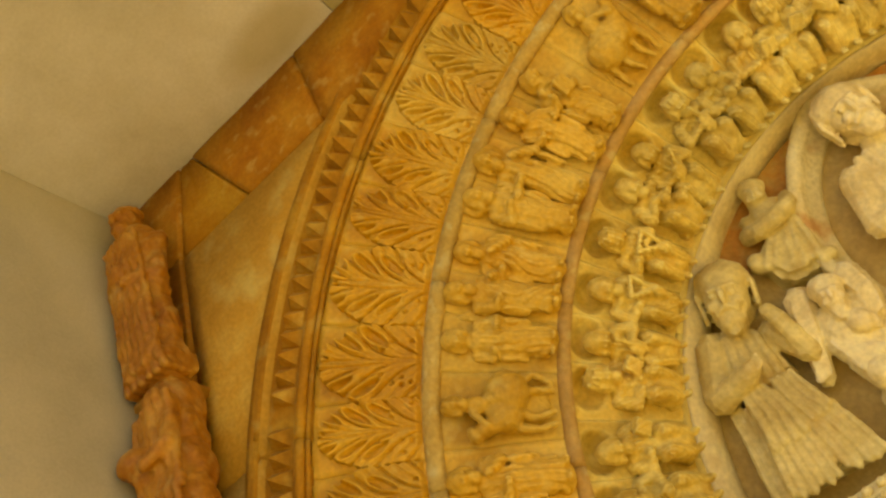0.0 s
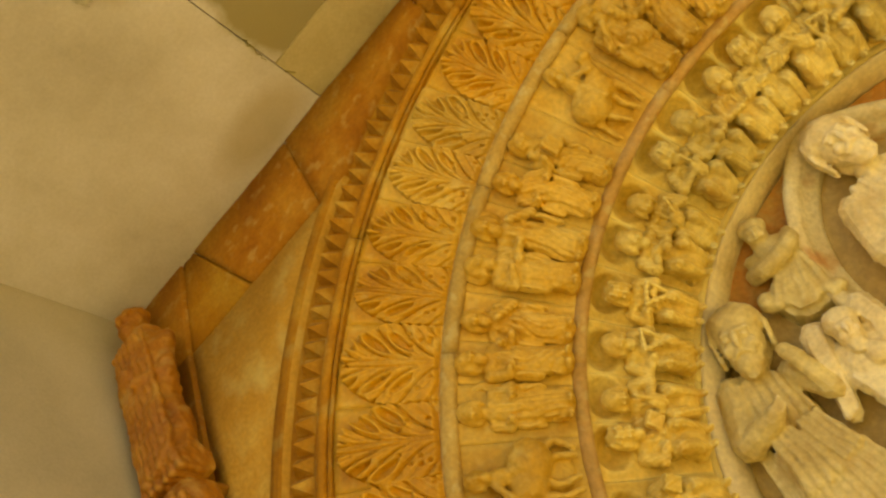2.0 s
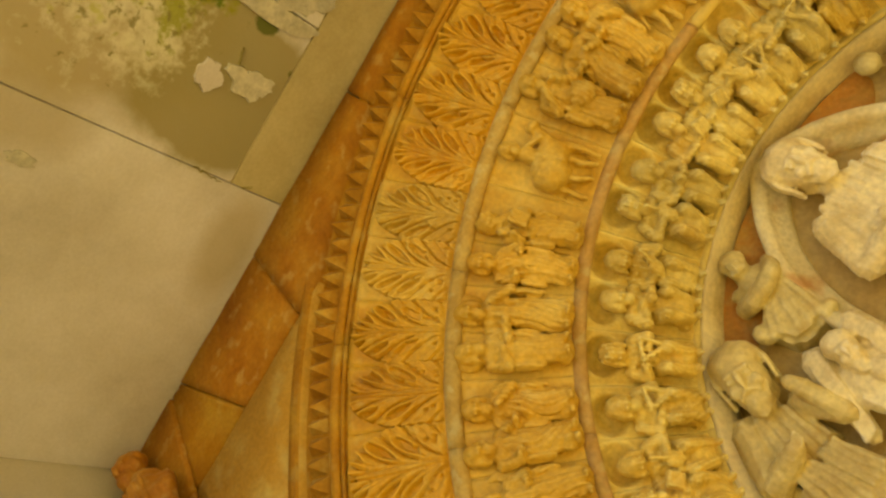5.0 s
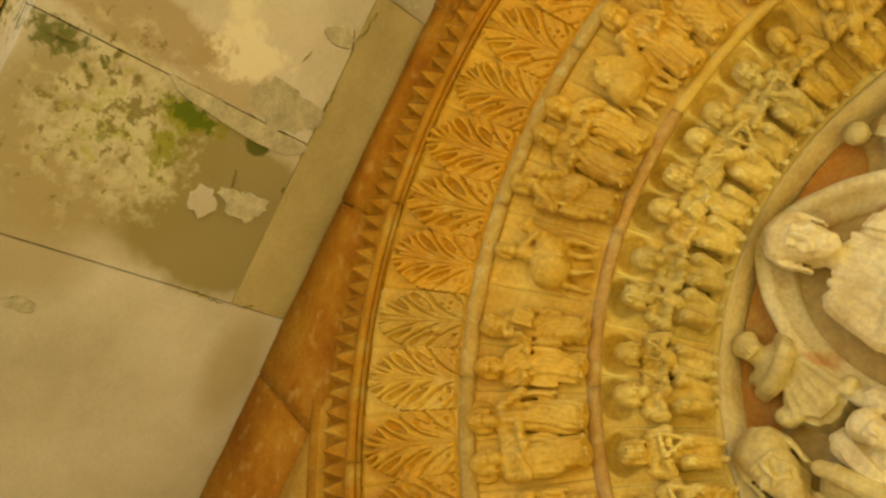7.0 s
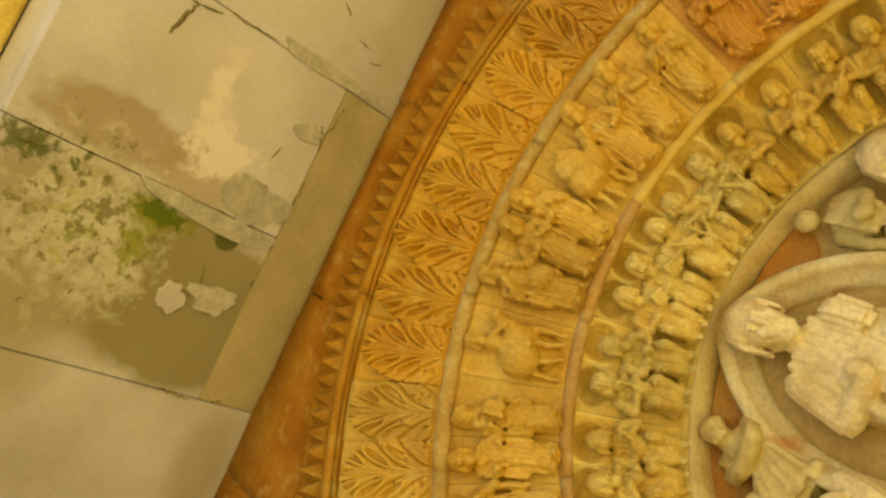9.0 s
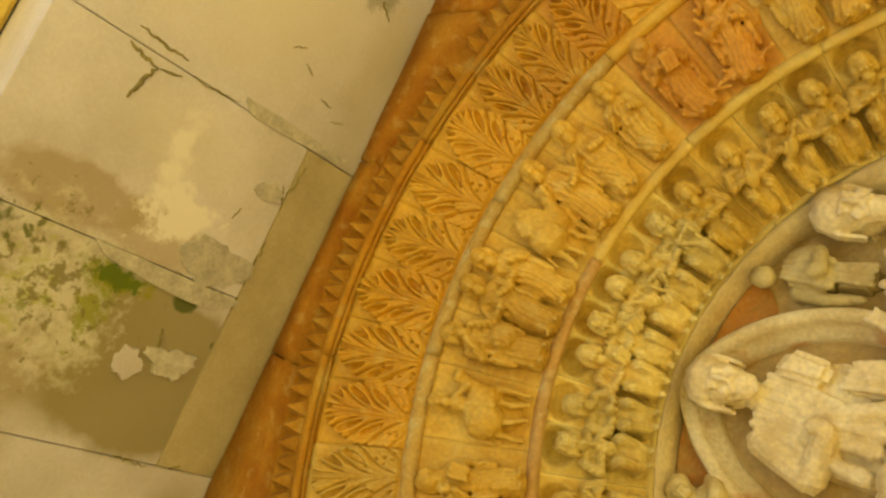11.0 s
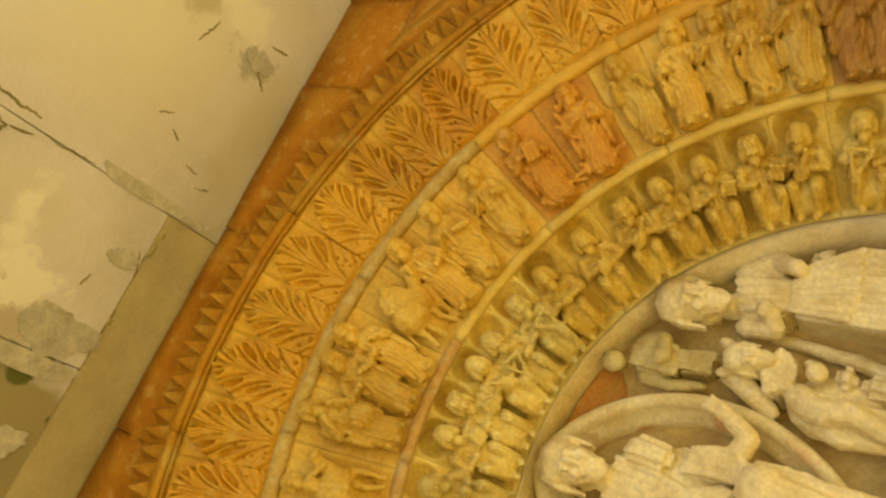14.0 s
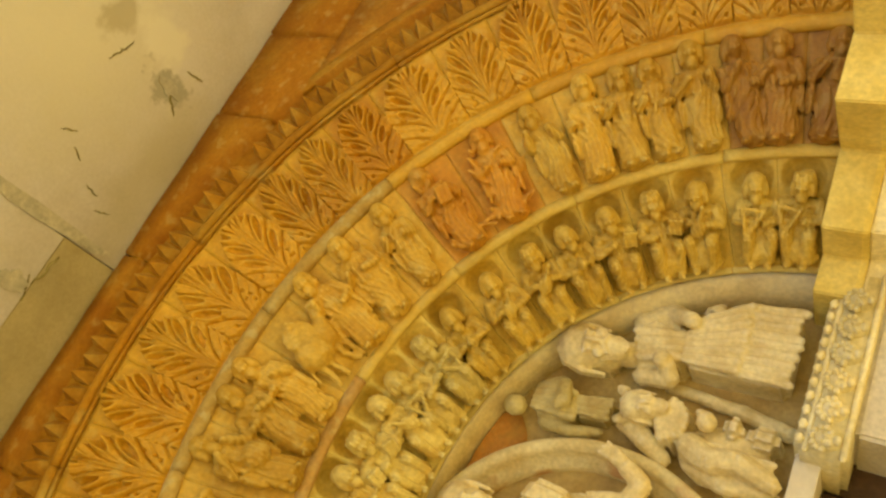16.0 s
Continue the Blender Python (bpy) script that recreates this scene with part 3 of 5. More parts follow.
def sliver(name, x, y0, y1, w0, w1, z, mat, label, bend=0.0):
    """A tapering tongue of old mortar left along a joint of the ceiling."""
    bm = bmesh.new()
    lo, hi = [], []
    n = 16
    for k in range(n + 1):
        t = k / n
        y = y0 + (y1 - y0) * t
        w = (w0 + (w1 - w0) * t) * (1 - abs(2 * t - 1) ** 5 * 0.8) + 0.008 * noise.noise(Vector((t * 6, x, 0)))
        c = x + bend * t + 0.006 * noise.noise(Vector((t * 4, x * 3, 2)))
        for lst, zz in ((lo, z - 0.006), (hi, z + 0.01)):
            lst.append((bm.verts.new((c - w, y, zz)), bm.verts.new((c, y, zz))))
    for k in range(n):
        bm.faces.new((lo[k][0], lo[k][1], lo[k + 1][1], lo[k + 1][0]))
        bm.faces.new((lo[k][0], hi[k][0], hi[k + 1][0], lo[k + 1][0]))
        bm.faces.new((lo[k][1], hi[k][1], hi[k + 1][1], lo[k + 1][1]))
    bm.faces.new((lo[0][0], lo[0][1], hi[0][1], hi[0][0]))
    bm.faces.new((lo[-1][0], lo[-1][1], hi[-1][1], hi[-1][0]))
    bmesh.ops.recalc_face_normals(bm, faces=bm.faces[:])
    return finished(part(name, bm, mat, smooth=False), label, "mortar")


sliver("mortar_strip", -0.405, -0.82, -0.24, 0.05, 0.08, ZC, GREYMORTAR, "grey tongue of old mortar along a ceiling joint beside moss", -0.015)
sliver("mortar_strip", 0.268, -0.57, -0.06, 0.065, 0.03, ZC, GREYMORTAR, "grey tapering mortar strip along a cracked ceiling joint")


def patch(name, cx, cy, rx, ry, z, mat, label, seed, thick=0.006):
    """A thin flake or scab of plaster with a ragged outline, stuck under the ceiling."""
    bm = bmesh.new()
    top, low = [], []
    for k in range(40):
        a = k * math.tau / 40
        q = 1 + 0.45 * noise.noise(Vector((math.cos(a) * 1.6 + seed, math.sin(a) * 1.6, seed))) + 0.2 * noise.noise(Vector((math.cos(a) * 5 + seed, math.sin(a) * 5, 1)))
        x, y = cx + rx * q * math.cos(a), cy + ry * q * math.sin(a)
        top.append(bm.verts.new((x, y, z + 0.01)))
        low.append(bm.verts.new((cx + (x - cx) * 0.96, cy + (y - cy) * 0.96, z - thick)))
    for k in range(40):
        bm.faces.new((top[k], top[k - 1], low[k - 1], low[k]))
    bm.faces.new(low)
    bmesh.ops.recalc_face_normals(bm, faces=bm.faces[:])
    return finished(part(name, bm, mat, smooth=False), label, "plaster")


patch("plaster_scab", -0.325, -0.40, 0.088, 0.135, ZC, GREYMORTAR, "grey exposed mortar scab on the plaster ceiling", 1.0, 0.004)
patch("plaster_scab", -0.757, -0.53, 0.058, 0.05, ZC, PLASTER, "round pale plaster scab on the stained ceiling", 2.2)
patch("plaster_scab", -0.71, -0.38, 0.06, 0.085, ZC, GREYMORTAR, "flaking grey-brown plaster scar on the ceiling", 3.6)
patch("plaster_scab", -0.0, -0.325, 0.04, 0.055, ZC, GREYMORTAR, "small grey plaster flake on the ceiling", 5.1)
patch("plaster_scab", 0.921, -0.253, 0.03, 0.055, ZC, GREYMORTAR, "small grey damaged spot on the cream ceiling", 6.4)
patch("plaster_scab", -1.28, -0.95, 0.025, 0.05, ZC, GREYMORTAR, "dark flaked spot on the cream ceiling plaster", 7.9)


def crack(x, y, turn, length, seed, w=0.0022):
    """A branching hairline crack, a dark thread lying in the plaster."""
    bm = bmesh.new()
    n = 14
    pa, left, right = Vector((x, y)), [], []
    a = radians(turn)
    for k in range(n + 1):
        a2 = a + 2.2 * noise.noise(Vector((k * 0.6, seed, 0)))
        q = w * (0.4 + 0.6 * math.sin(math.pi * k / n)) * (1 + 0.5 * noise.noise(Vector((k * 1.3, seed, 4))))
        off = Vector((-math.sin(a2), math.cos(a2))) * q
        for lst, s in ((left, 1), (right, -1)):
            p = pa + off * s
            lst.append((bm.verts.new((p.x, p.y, ZC - 0.0035)), bm.verts.new((p.x, p.y, ZC + 0.01))))
        pa = pa + Vector((math.cos(a2), math.sin(a2))) * length / n
    for k in range(n):
        bm.faces.new((left[k][0], left[k + 1][0], right[k + 1][0], right[k][0]))
        bm.faces.new((left[k][0], left[k][1], left[k + 1][1], left[k + 1][0]))
        bm.faces.new((right[k][0], right[k + 1][0], right[k + 1][1], right[k][1]))
    bmesh.ops.recalc_face_normals(bm, faces=bm.faces[:])
    finished(part("crack", bm, CRACK), "thin dark crack in the ceiling plaster", "crack", "cracks in the ceiling")


for q in ((0.185, -0.897, 197, 0.16, 1, 0.007), (0.182, -0.9, -76, 0.13, 2, 0.006), (0.186, -0.89, 78, 0.08, 22, 0.004), (0.26, -0.82, -85, 0.2, 23, 0.005), (0.52, -0.5, 60, 0.07, 3), (0.5, -0.42, 120, 0.06, 4), (0.42, -0.3, 100, 0.07, 5), (0.36, -0.22, 70, 0.08, 6),
          (1.027, -0.233, 75, 0.1, 7, 0.004), (0.832, -0.511, 20, 0.14, 8, 0.003), (0.921, -0.253, 130, 0.12, 9, 0.004), (0.05, -0.28, 160, 0.1, 10), (-0.1, -0.4, 200, 0.06, 11), (-0.7, -0.45, -15, 0.1, 12),
          (-0.66, -0.36, 240, 0.08, 13), (-0.46, -1.2, 80, 0.1, 14), (-0.405, -0.52, 92, 0.22, 15), (-0.36, -0.45, 5, 0.05, 16), (-1.078, -0.42, 92, 0.16, 17), (-1.08, -0.2, 60, 0.05, 18),
          (-0.36, -0.252, 3, 0.2, 19), (0.02, -0.255, 10, 0.15, 20), (0.225, -0.78, 88, 0.2, 21)):
    crack(*q)

# ---- spandrels of the portal ----
def block(x0, x1, z0, z1, y=0.0, top=None, r=R6 - 0.05):
    """A facing stone between x0 and x1 (at its top, where that differs), cut to the curve of the arch where it meets it, with chipped edges."""
    bm = bmesh.new()
    n = 14
    t0, t1 = top or (x0, x1)
    lo, hi, lob, hib = [], [], [], []
    for k in range(n + 1):
        x = x0 + 0.003 + (x1 - x0 - 0.006) * k / n
        xt = t0 + 0.003 + (t1 - t0 - 0.006) * k / n
        zb = max(z0 + 0.003, ZS + math.sqrt(max(0.0, r * r - x * x)) if abs(x) < r else z0 + 0.003)
        zb = min(zb, z1 - 0.01)
        j = 0.004 * noise.noise(Vector((x * 5, z0, 1)))
        c = 0.004 * noise.noise(Vector((x * 21, z1 * 3, 2)))
        lo.append(bm.verts.new((x, y + j, zb + c)))
        hi.append(bm.verts.new((xt, y + j, z1 - 0.004 + c)))
        lob.append(bm.verts.new((x, y + 0.25, zb)))
        hib.append(bm.verts.new((xt, y + 0.25, z1 - 0.004)))
    for k in range(n):
        bm.faces.new((lo[k], hi[k], hi[k + 1], lo[k + 1]))
        bm.faces.new((lo[k], lo[k + 1], lob[k + 1], lob[k]))
        bm.faces.new((hi[k], hib[k], hib[k + 1], hi[k + 1]))
    bm.faces.new((lo[0], lob[0], hib[0], hi[0]))
    bm.faces.new((lo[n], hi[n], hib[n], lob[n]))
    bmesh.ops.recalc_face_normals(bm, faces=bm.faces[:])
    sharp = [e for e in bm.edges if len(e.link_faces) == 2 and e.calc_face_angle(0) > 1.0]
    bmesh.ops.bevel(bm, geom=sharp, offset=0.004, segments=2, affect="EDGES")
    return bm


wall = thing("wall_portal", "rust-stained ochre facing stones round the carved arch", "wall", kind="structure")
for x0, x1, z0, z1, y, mt, top in (
        # strip of stones under the ceiling
        (-1.76, -1.345, 1.95 + ZS, ZC, -0.006, RUST, (-1.935, -1.318)), (-1.345, -0.55, 1.95 + ZS, ZC, -0.010, RUST, (-1.318, -0.55)),
        (-0.55, 0.3, 2.0 + ZS, ZC, -0.012, RUST, None), (0.3, 1.0, 2.0 + ZS, ZC, -0.016, RUST, None), (1.0, 1.45, 2.0 + ZS, ZC, -0.01, RUST, None), (1.45, XW, 2.0 + ZS, ZC, -0.016, RUST, None),
        # the great slab beside the arch, its outer joint leaning
        (-2.135, -1.76, 1.95 + ZS, ZC, -0.002, HOOD, (-2.01, -1.935)), (-2.32, -1.2, 0.97 + ZS, 1.95 + ZS, 0.0, OCHRE2, (-2.135, -1.2)), (-2.33, -2.08, ZS, 0.97 + ZS, 0.0, OCHRE2, (-2.32, -2.08)),
        # narrow stones in the corner
        (-XW, -2.135, 1.95 + ZS, ZC, -0.012, RUST, (-XW, -2.01)), (-XW, -2.32, 0.97 + ZS, 1.95 + ZS, -0.012, RUST, (-XW, -2.135)), (-XW, -2.33, ZS - 1.0, 0.97 + ZS, -0.012, RUST, (-XW, -2.32)),
        (1.2, XW, 0.9 + ZS, 2.0 + ZS, -0.004, RUST, None), (2.10, XW, ZS, 0.9 + ZS, 0.0, RUST, None)):
    part("facing_stone", block(x0, x1, z0, z1, y, top), mt, wall)
bm = bmesh.new()
sweep(bm, [(R6 - 0.02, 0.14), (3.6, 0.14), (3.6, 0.9), (R6 - 0.02, 0.9)], -62, 62, 40)
part("core", bm, RUST, wall)

# ---- the arch, order by order ----
rng = random.Random(4)
ELDERS = [-83, -76, -68.9, -60.6, -53.9, -47.5, -39.4, -32.0, -25.8, -17.9, -11.6, -4.8, 1.2, 6.8, 12.4, 18.6, 24.9, 32.6, 40.4, 46.7, 53.3, 60.4, 66.9, 74.9, 81.6]
FIGURES = [-84, -78, -71, -63, -55, -50.2, -45.5, -39, -34.6, -28.6, -23.8, -14.8, -6.6, -1.6, 3, 9.5, 15, 20.5, 27, 34.5, 42, 50.2, 55.3, 60, 64.6, 69.8, 75, 78.8, 83.8]


def between(lst):
    return [-90] + [(lst[k] + lst[k + 1]) / 2 for k in range(len(lst) - 1)] + [90]


inner = thing("archivolt_inner", "inner archivolt of pale ochre voussoirs with hollow niches", "archivolt", kind="structure")
middle = thing("archivolt_middle", "middle archivolt of ochre voussoirs carrying carved scenes", "archivolt", kind="structure")
outer = thing("archivolt_outer", "outer archivolt of deep ochre voussoirs with carved leaves", "archivolt", kind="structure")
hood = thing("hood_mould", "rust-brown hood mould with a row of pointed teeth", "hood mould", kind="structure")

ed = between(ELDERS)
mid_a = [(ed[k] + ed[k + 1]) / 2 for k in range(len(ed) - 1)]
voussoirs(inner, R1, Y1, R2, Y2, ed, [PALE2 if a < 22 else HONEY for a in mid_a], ELDERS, nu=34)
fe = between(FIGURES)


def middle_stone(a):
    return RED if 31 < a < 46 else (BROWN if a > 72 else OCHRE)


voussoirs(middle, R2, Y2, R3, Y3, fe, [middle_stone((fe[k] + fe[k + 1]) / 2) for k in range(len(fe) - 1)], rise=0.002)
LEAF_EDGES = [-90, -86, -80, -74, -67.6, -61.5, -54.2, -46.3, -40, -33.5, -27, -21, -14.5, -8, -1.5, 5, 11.5, 18, 23.5, 29, 35, 43, 49.5, 56, 62.5, 68.5, 74, 79.5, 85, 90]


def leaf_stone(a):
    """Which stone the block of the outer order at this angle is cut from."""
    return ORANGE if 29 < a < 35 else (OCHRE if -33 < a < -21 else OCHRE3)


voussoirs(outer, R3, Y3, R4, Y4, LEAF_EDGES, [leaf_stone((LEAF_EDGES[k] + LEAF_EDGES[k + 1]) / 2) for k in range(len(LEAF_EDGES) - 1)], rise=0.002)

roll(inner, R1 + 0.004, Y1, 0.016, PALE, 9, "thin pale edge roll")
roll(middle, R2, Y2, 0.026, RIB, 9, "worn roll moulding", far=HONEY, split=-1)
roll(outer, R3, Y3, 0.031, RIB2, 9, "worn roll moulding", far=OCHRE3, split=15)

# hood mould: two thin rolls, the toothed hollow and an outer fillet
for r, y, w in ((2.137, 0.036, 0.010), (2.163, 0.026, 0.019), (2.322, 0.0, 0.014)):
    roll(hood, r, y, w, HOOD, 7, jitter=0.002)
bm = bmesh.new()
sweep(bm, [(2.125, 0.05), (2.18, 0.036), (2.31, 0.026), (2.322, -0.002), (R6, -0.010), (R6, 0.2), (2.125, 0.2)], -90, 90, 120, 0.003)
part("moulding", bm, HOOD, hood)
bm = bmesh.new()
tip = bm.verts.new((-0.008, -0.066, 0.0))
base = [bm.verts.new(p) for p in ((-0.033, 0.008, -0.044), (0.033, 0.008, -0.044), (0.033, 0.008, 0.044), (-0.033, 0.008, 0.044))]
for k in range(4):
    bm.faces.new((base[k], base[(k + 1) % 4], tip))
bmesh.ops.recalc_face_normals(bm, faces=bm.faces[:])
tooth_mesh = mesh_of(bm, "tooth", HOODPALE, smooth=False)
for k in range(106):
    a = -89.2 + 1.7 * k
    if rng.random() < 0.03:
        continue
    ob = new("tooth", tooth_mesh)
    ob.parent = hood
    ob.matrix_basis = on_band(a, 2.18, 0.036, 2.31, 0.026, 0.056 + rng.uniform(-0.003, 0.003), 0.0) @ Matrix.Diagonal((rng.uniform(0.92, 1.05), rng.uniform(0.85, 1.25), rng.uniform(0.88, 1.05), 1))


def leaf_mesh(seed, length, half, kind):
    """An acanthus leaf in relief: a fluted stem whose lobes sweep outwards, each with a drilled eye and a toothed rim."""
    rg = random.Random(seed)
    nu, nv = 92, 72
    u = np.linspace(0, 1, nu + 1)[:, None] * np.ones((1, nv + 1))
    v = np.linspace(-1, 1, nv + 1)[None, :] * np.ones((nu + 1, 1))
    X, Zz = v * half, u * length
    bend, step, first = ((3.4, 0.29, -0.42), (4.4, 0.25, -0.36), (8.0, 0.21, -0.14))[kind]
    av = np.abs(v) + 0.03 * np.sin(u * 5 + seed)
    c = u - (np.clip(av - 0.09, 0, 2) / bend) ** 0.46         # where the flow line leaves the stem
    q = (c - first) / step + 0.12 * np.where(v > 0, 1, -1) * math.sin(seed * 1.9)
    lobe, psi = np.floor(q), q - np.floor(q)
    top = 0.965 - 0.40 * np.clip(np.abs(v), 0, 1) ** 2.6
    tooth = np.abs((psi * 3.0) % 1 - 0.5) * 2
    rim = top - 0.030 * tooth - 0.075 * np.exp(-(np.minimum(psi, 1 - psi) / 0.10) ** 2)
    side = np.where(u < 0.45, 0.95 + 0.12 * u / 0.45, 1.07) - 0.05 * tooth
    inside = np.clip((rim - u) / 0.022, 0, 1) * np.clip((side - np.abs(v)) / 0.05, 0, 1)
    edge = np.minimum(psi, 1 - psi)
    groove = np.exp(-(edge / 0.06) ** 2)
    vein = np.exp(-((psi - 0.5) / 0.06) ** 2)
    crown = np.clip(1 - (rim - u) / 0.30, 0, 1)
    h = 0.55 + 0.30 * crown + 0.10 * np.sin(math.pi * psi)
    h = h - 0.40 * groove * np.clip((av - 0.07) / 0.06, 0, 1) - 0.16 * vein * (av > 0.16)
    stem = av < 0.09
    h = np.where(stem, 0.62 + 0.14 * np.cos(av / 0.09 * math.pi * 1.5), h)
    for n in range(0, 7):
        vc = (0.62, 0.52, 0.46)[kind] + 0.07 * math.sin(n * 1.7 + seed)
        ln = 0.24 if kind < 2 else 0.20
        e = ((psi - 0.52) / 0.27) ** 2 + ((av - vc) / ln) ** 2
        on = (lobe == n) & (u > 0.24)
        if n >= 1:
            h = np.where(on, h + 0.16 * np.exp(-((np.sqrt(e) - 1.2) / 0.22) ** 2) - 0.55 * np.clip(1 - e, 0, 1) ** 0.4, h)
    # small drilled holes between the lower flutes
    for k in range(9):
        s, a = rg.choice((-1, 1)), rg.uniform(0.3, 0.75)
        z = 0.08 + 0.10 * (k % 4) + rg.uniform(-0.02, 0.02)
        h = h - 0.55 * np.exp(-(((v - s * a) * half / 0.0055) ** 2 + ((u - z) * length / 0.007) ** 2))
    h = np.clip(h, 0.03, 1.4) * inside * np.clip(u / 0.05, 0, 1) * (0.75 + 0.35 * u)
    bm = bmesh.new()
    g = [[bm.verts.new((X[i, j], 0.005 - 0.047 * h[i, j] - 0.0016 * noise.noise(Vector((X[i, j] * 70, Zz[i, j] * 70, seed))), Zz[i, j])) for j in range(nv + 1)] for i in range(nu + 1)]
    for i in range(nu):
        for j in range(nv):
            if max(h[i, j], h[i + 1, j], h[i, j + 1], h[i + 1, j + 1]) > 0.015:
                bm.faces.new((g[i][j], g[i][j + 1], g[i + 1][j + 1], g[i + 1][j]))
    bmesh.ops.delete(bm, geom=[p for p in bm.verts if not p.link_faces], context="VERTS")
    bmesh.ops.recalc_face_normals(bm, faces=bm.faces[:])
    if sum(f.normal.y for f in bm.faces) > 0:
        bmesh.ops.reverse_faces(bm, faces=bm.faces[:])
    return mesh_of(bm, "leaf", OCHRE3)


leaves = [leaf_mesh(k + 1, 0.365, 0.124, (0, 1, 0, 1, 1, 2, 1, 2)[k]) for k in range(8)]
for k in range(len(LEAF_EDGES) - 1):
    a0, a1 = LEAF_EDGES[k], LEAF_EDGES[k + 1]
    a = (a0 + a1) / 2
    pick = (0, 1, 2, 3, 6)[k % 5] if a < 30 else (4, 5, 7, 1, 4, 7)[k % 6]
    ob = new("leaf", leaves[pick])
    ob.parent = outer
    ob.material_slots[0].link = "OBJECT"
    ob.material_slots[0].material = leaf_stone(a)
    fill = radians(a1 - a0) * 1.95 / 2 / 0.124
    ob.matrix_basis = on_band(a, R3, Y3, R4, Y4, 0.026, 0.001) @ pose(0, 0, 0, 0, rng.uniform(-2, 2), 0) @ Matrix.Diagonal((rng.choice((-1, 1)) * fill, rng.uniform(0.85, 1.15), rng.uniform(0.97, 1.0), 1))

# ---- carved figures on the arch ----
def statue(name, mesh, m, label, group):
    ob = new(name, mesh)
    ob.matrix_basis = m
    return tagged(ob, label, "statue", group)


ITEMS = ["viol", "jar", "harp", "viol", "book", "jar"]
for k, a in enumerate(ELDERS):
    r = random.Random(100 + k)
    it = ITEMS[(k * 5 + k // 3) % 6]
    crown = k % 3 == 0
    mt = PALE2 if a < -20 else (PALE if a < 22 else HONEY)
    me = carve(seated(r, it, crown, wide=1.06, head=1.15), 0.33, mt, k, voxel=0.0046, fold=0.010, freq=17, deep=1.4)
    statue("elder_statue", me, on_band(a, R1, Y1, R2, Y2, 0.022, -0.012) @ pose(0, 0, 0, 0, r.uniform(-4, 4), r.uniform(-12, 12)),
           "small carved %s elder, seated and holding a %s" % ("crowned" if crown else "bare-headed", it), "elders on the inner archivolt")

BEASTS = {3: "rider", 11: "rider", 15: "beast"}
for k, a in enumerate(FIGURES):
    r = random.Random(300 + k)
    mt = middle_stone(a)
    if k in BEASTS:
        bm = beast(r, BEASTS[k] == "rider", wings=(k == 15))
        me = carve(bm, 0.36, mt, k, voxel=0.0055, fold=0.004, freq=12)
        nm, lb = ("horseman_statue", "small carved horseman on a rearing horse in ochre stone") if BEASTS[k] == "rider" else ("beast_statue", "small carved four-footed beast in worn ochre stone")
    else:
        wings = k in (4, 17, 20)
        bm = standing(r, wings=wings, lean=r.uniform(-0.12, 0.12), book=(k % 9 == 1), wide=r.uniform(0.85, 1.02), head=1.05, flare=0.9)
        if k == 10:
            for q in range(14):
                blob(bm, (r.uniform(-0.1, 0.1), -0.12, 0.6 + 0.35 * r.random()), (0.05, 0.045, 0.05), sub=1)
        if k == 12:
            blob(bm, (0.06, -0.14, 0.4), (0.13, 0.07, 0.13))
        if 31 < a < 46:
            for q in range(16):
                p = (r.uniform(-0.2, 0.2), -0.1, r.uniform(0.1, 0.8))
                limb(bm, p, (p[0] + r.uniform(-0.14, 0.14), -0.13, p[2] + r.uniform(-0.16, 0.16)), 0.03, 0.018)
        if k in (7, 8):
            blob(bm, (0.0, -0.02, 0.86), (0.15, 0.05, 0.15))
        me = carve(bm, r.uniform(0.355, 0.385), mt, k, voxel=0.005, fold=0.012, freq=17, deep=1.3)
        nm = "figure_statue"
        colour = {"burnt_red_limestone": "reddish", "brown_limestone": "dark brown"}.get(mt.name, "ochre")
        lb = "small carved %s standing figure in a pleated robe%s" % (colour, " with wings" if wings else "")
    statue(nm, me, on_band(a, R2, Y2, R3, Y3, 0.03, -0.012) @ pose(0, 0, 0, 0, r.uniform(-5, 5), r.uniform(-15, 15)), lb, "figures on the middle archivolt")

# ---- tympanum ----
YT = 0.86                                    # its ground
tym = thing("tympanum", "pale carved stone tympanum with a pointed oval frame", "tympanum", kind="structure")
bm = bmesh.new()
sweep(bm, [(0.001, YT), (1.22, YT), (1.22, 1.12), (0.001, 1.12)], -90, 90, 60)
part("slab", bm, TYMGROUND, tym, smooth=False)
bm = bmesh.new()
rows = []
for k in range(91):
    a = -90 + 2 * k
    w = 0.022 + 0.046 * min(1.0, abs(a) / 55) ** 1.5
    j = 0.003 * noise.noise(Vector((a * 0.2, 3, 1)))
    rows.append([bm.verts.new(ring(r, a, y)) for r, y in ((1.15 - w + j, 0.9), (1.15 - w + j, 0.80), (1.15 - w * 0.75 + j, 0.765), (1.15 - w * 0.3, 0.735), (1.15, 0.722), (1.16, 0.9))])
for k in range(90):
    for q in range(5):
        bm.faces.new((rows[k][q], rows[k][q + 1], rows[k + 1][q + 1], rows[k + 1][q]))
bmesh.ops.recalc_face_normals(bm, faces=bm.faces[:])
part("rim", bm, CREAM, tym, "pale hollow-moulded rim")


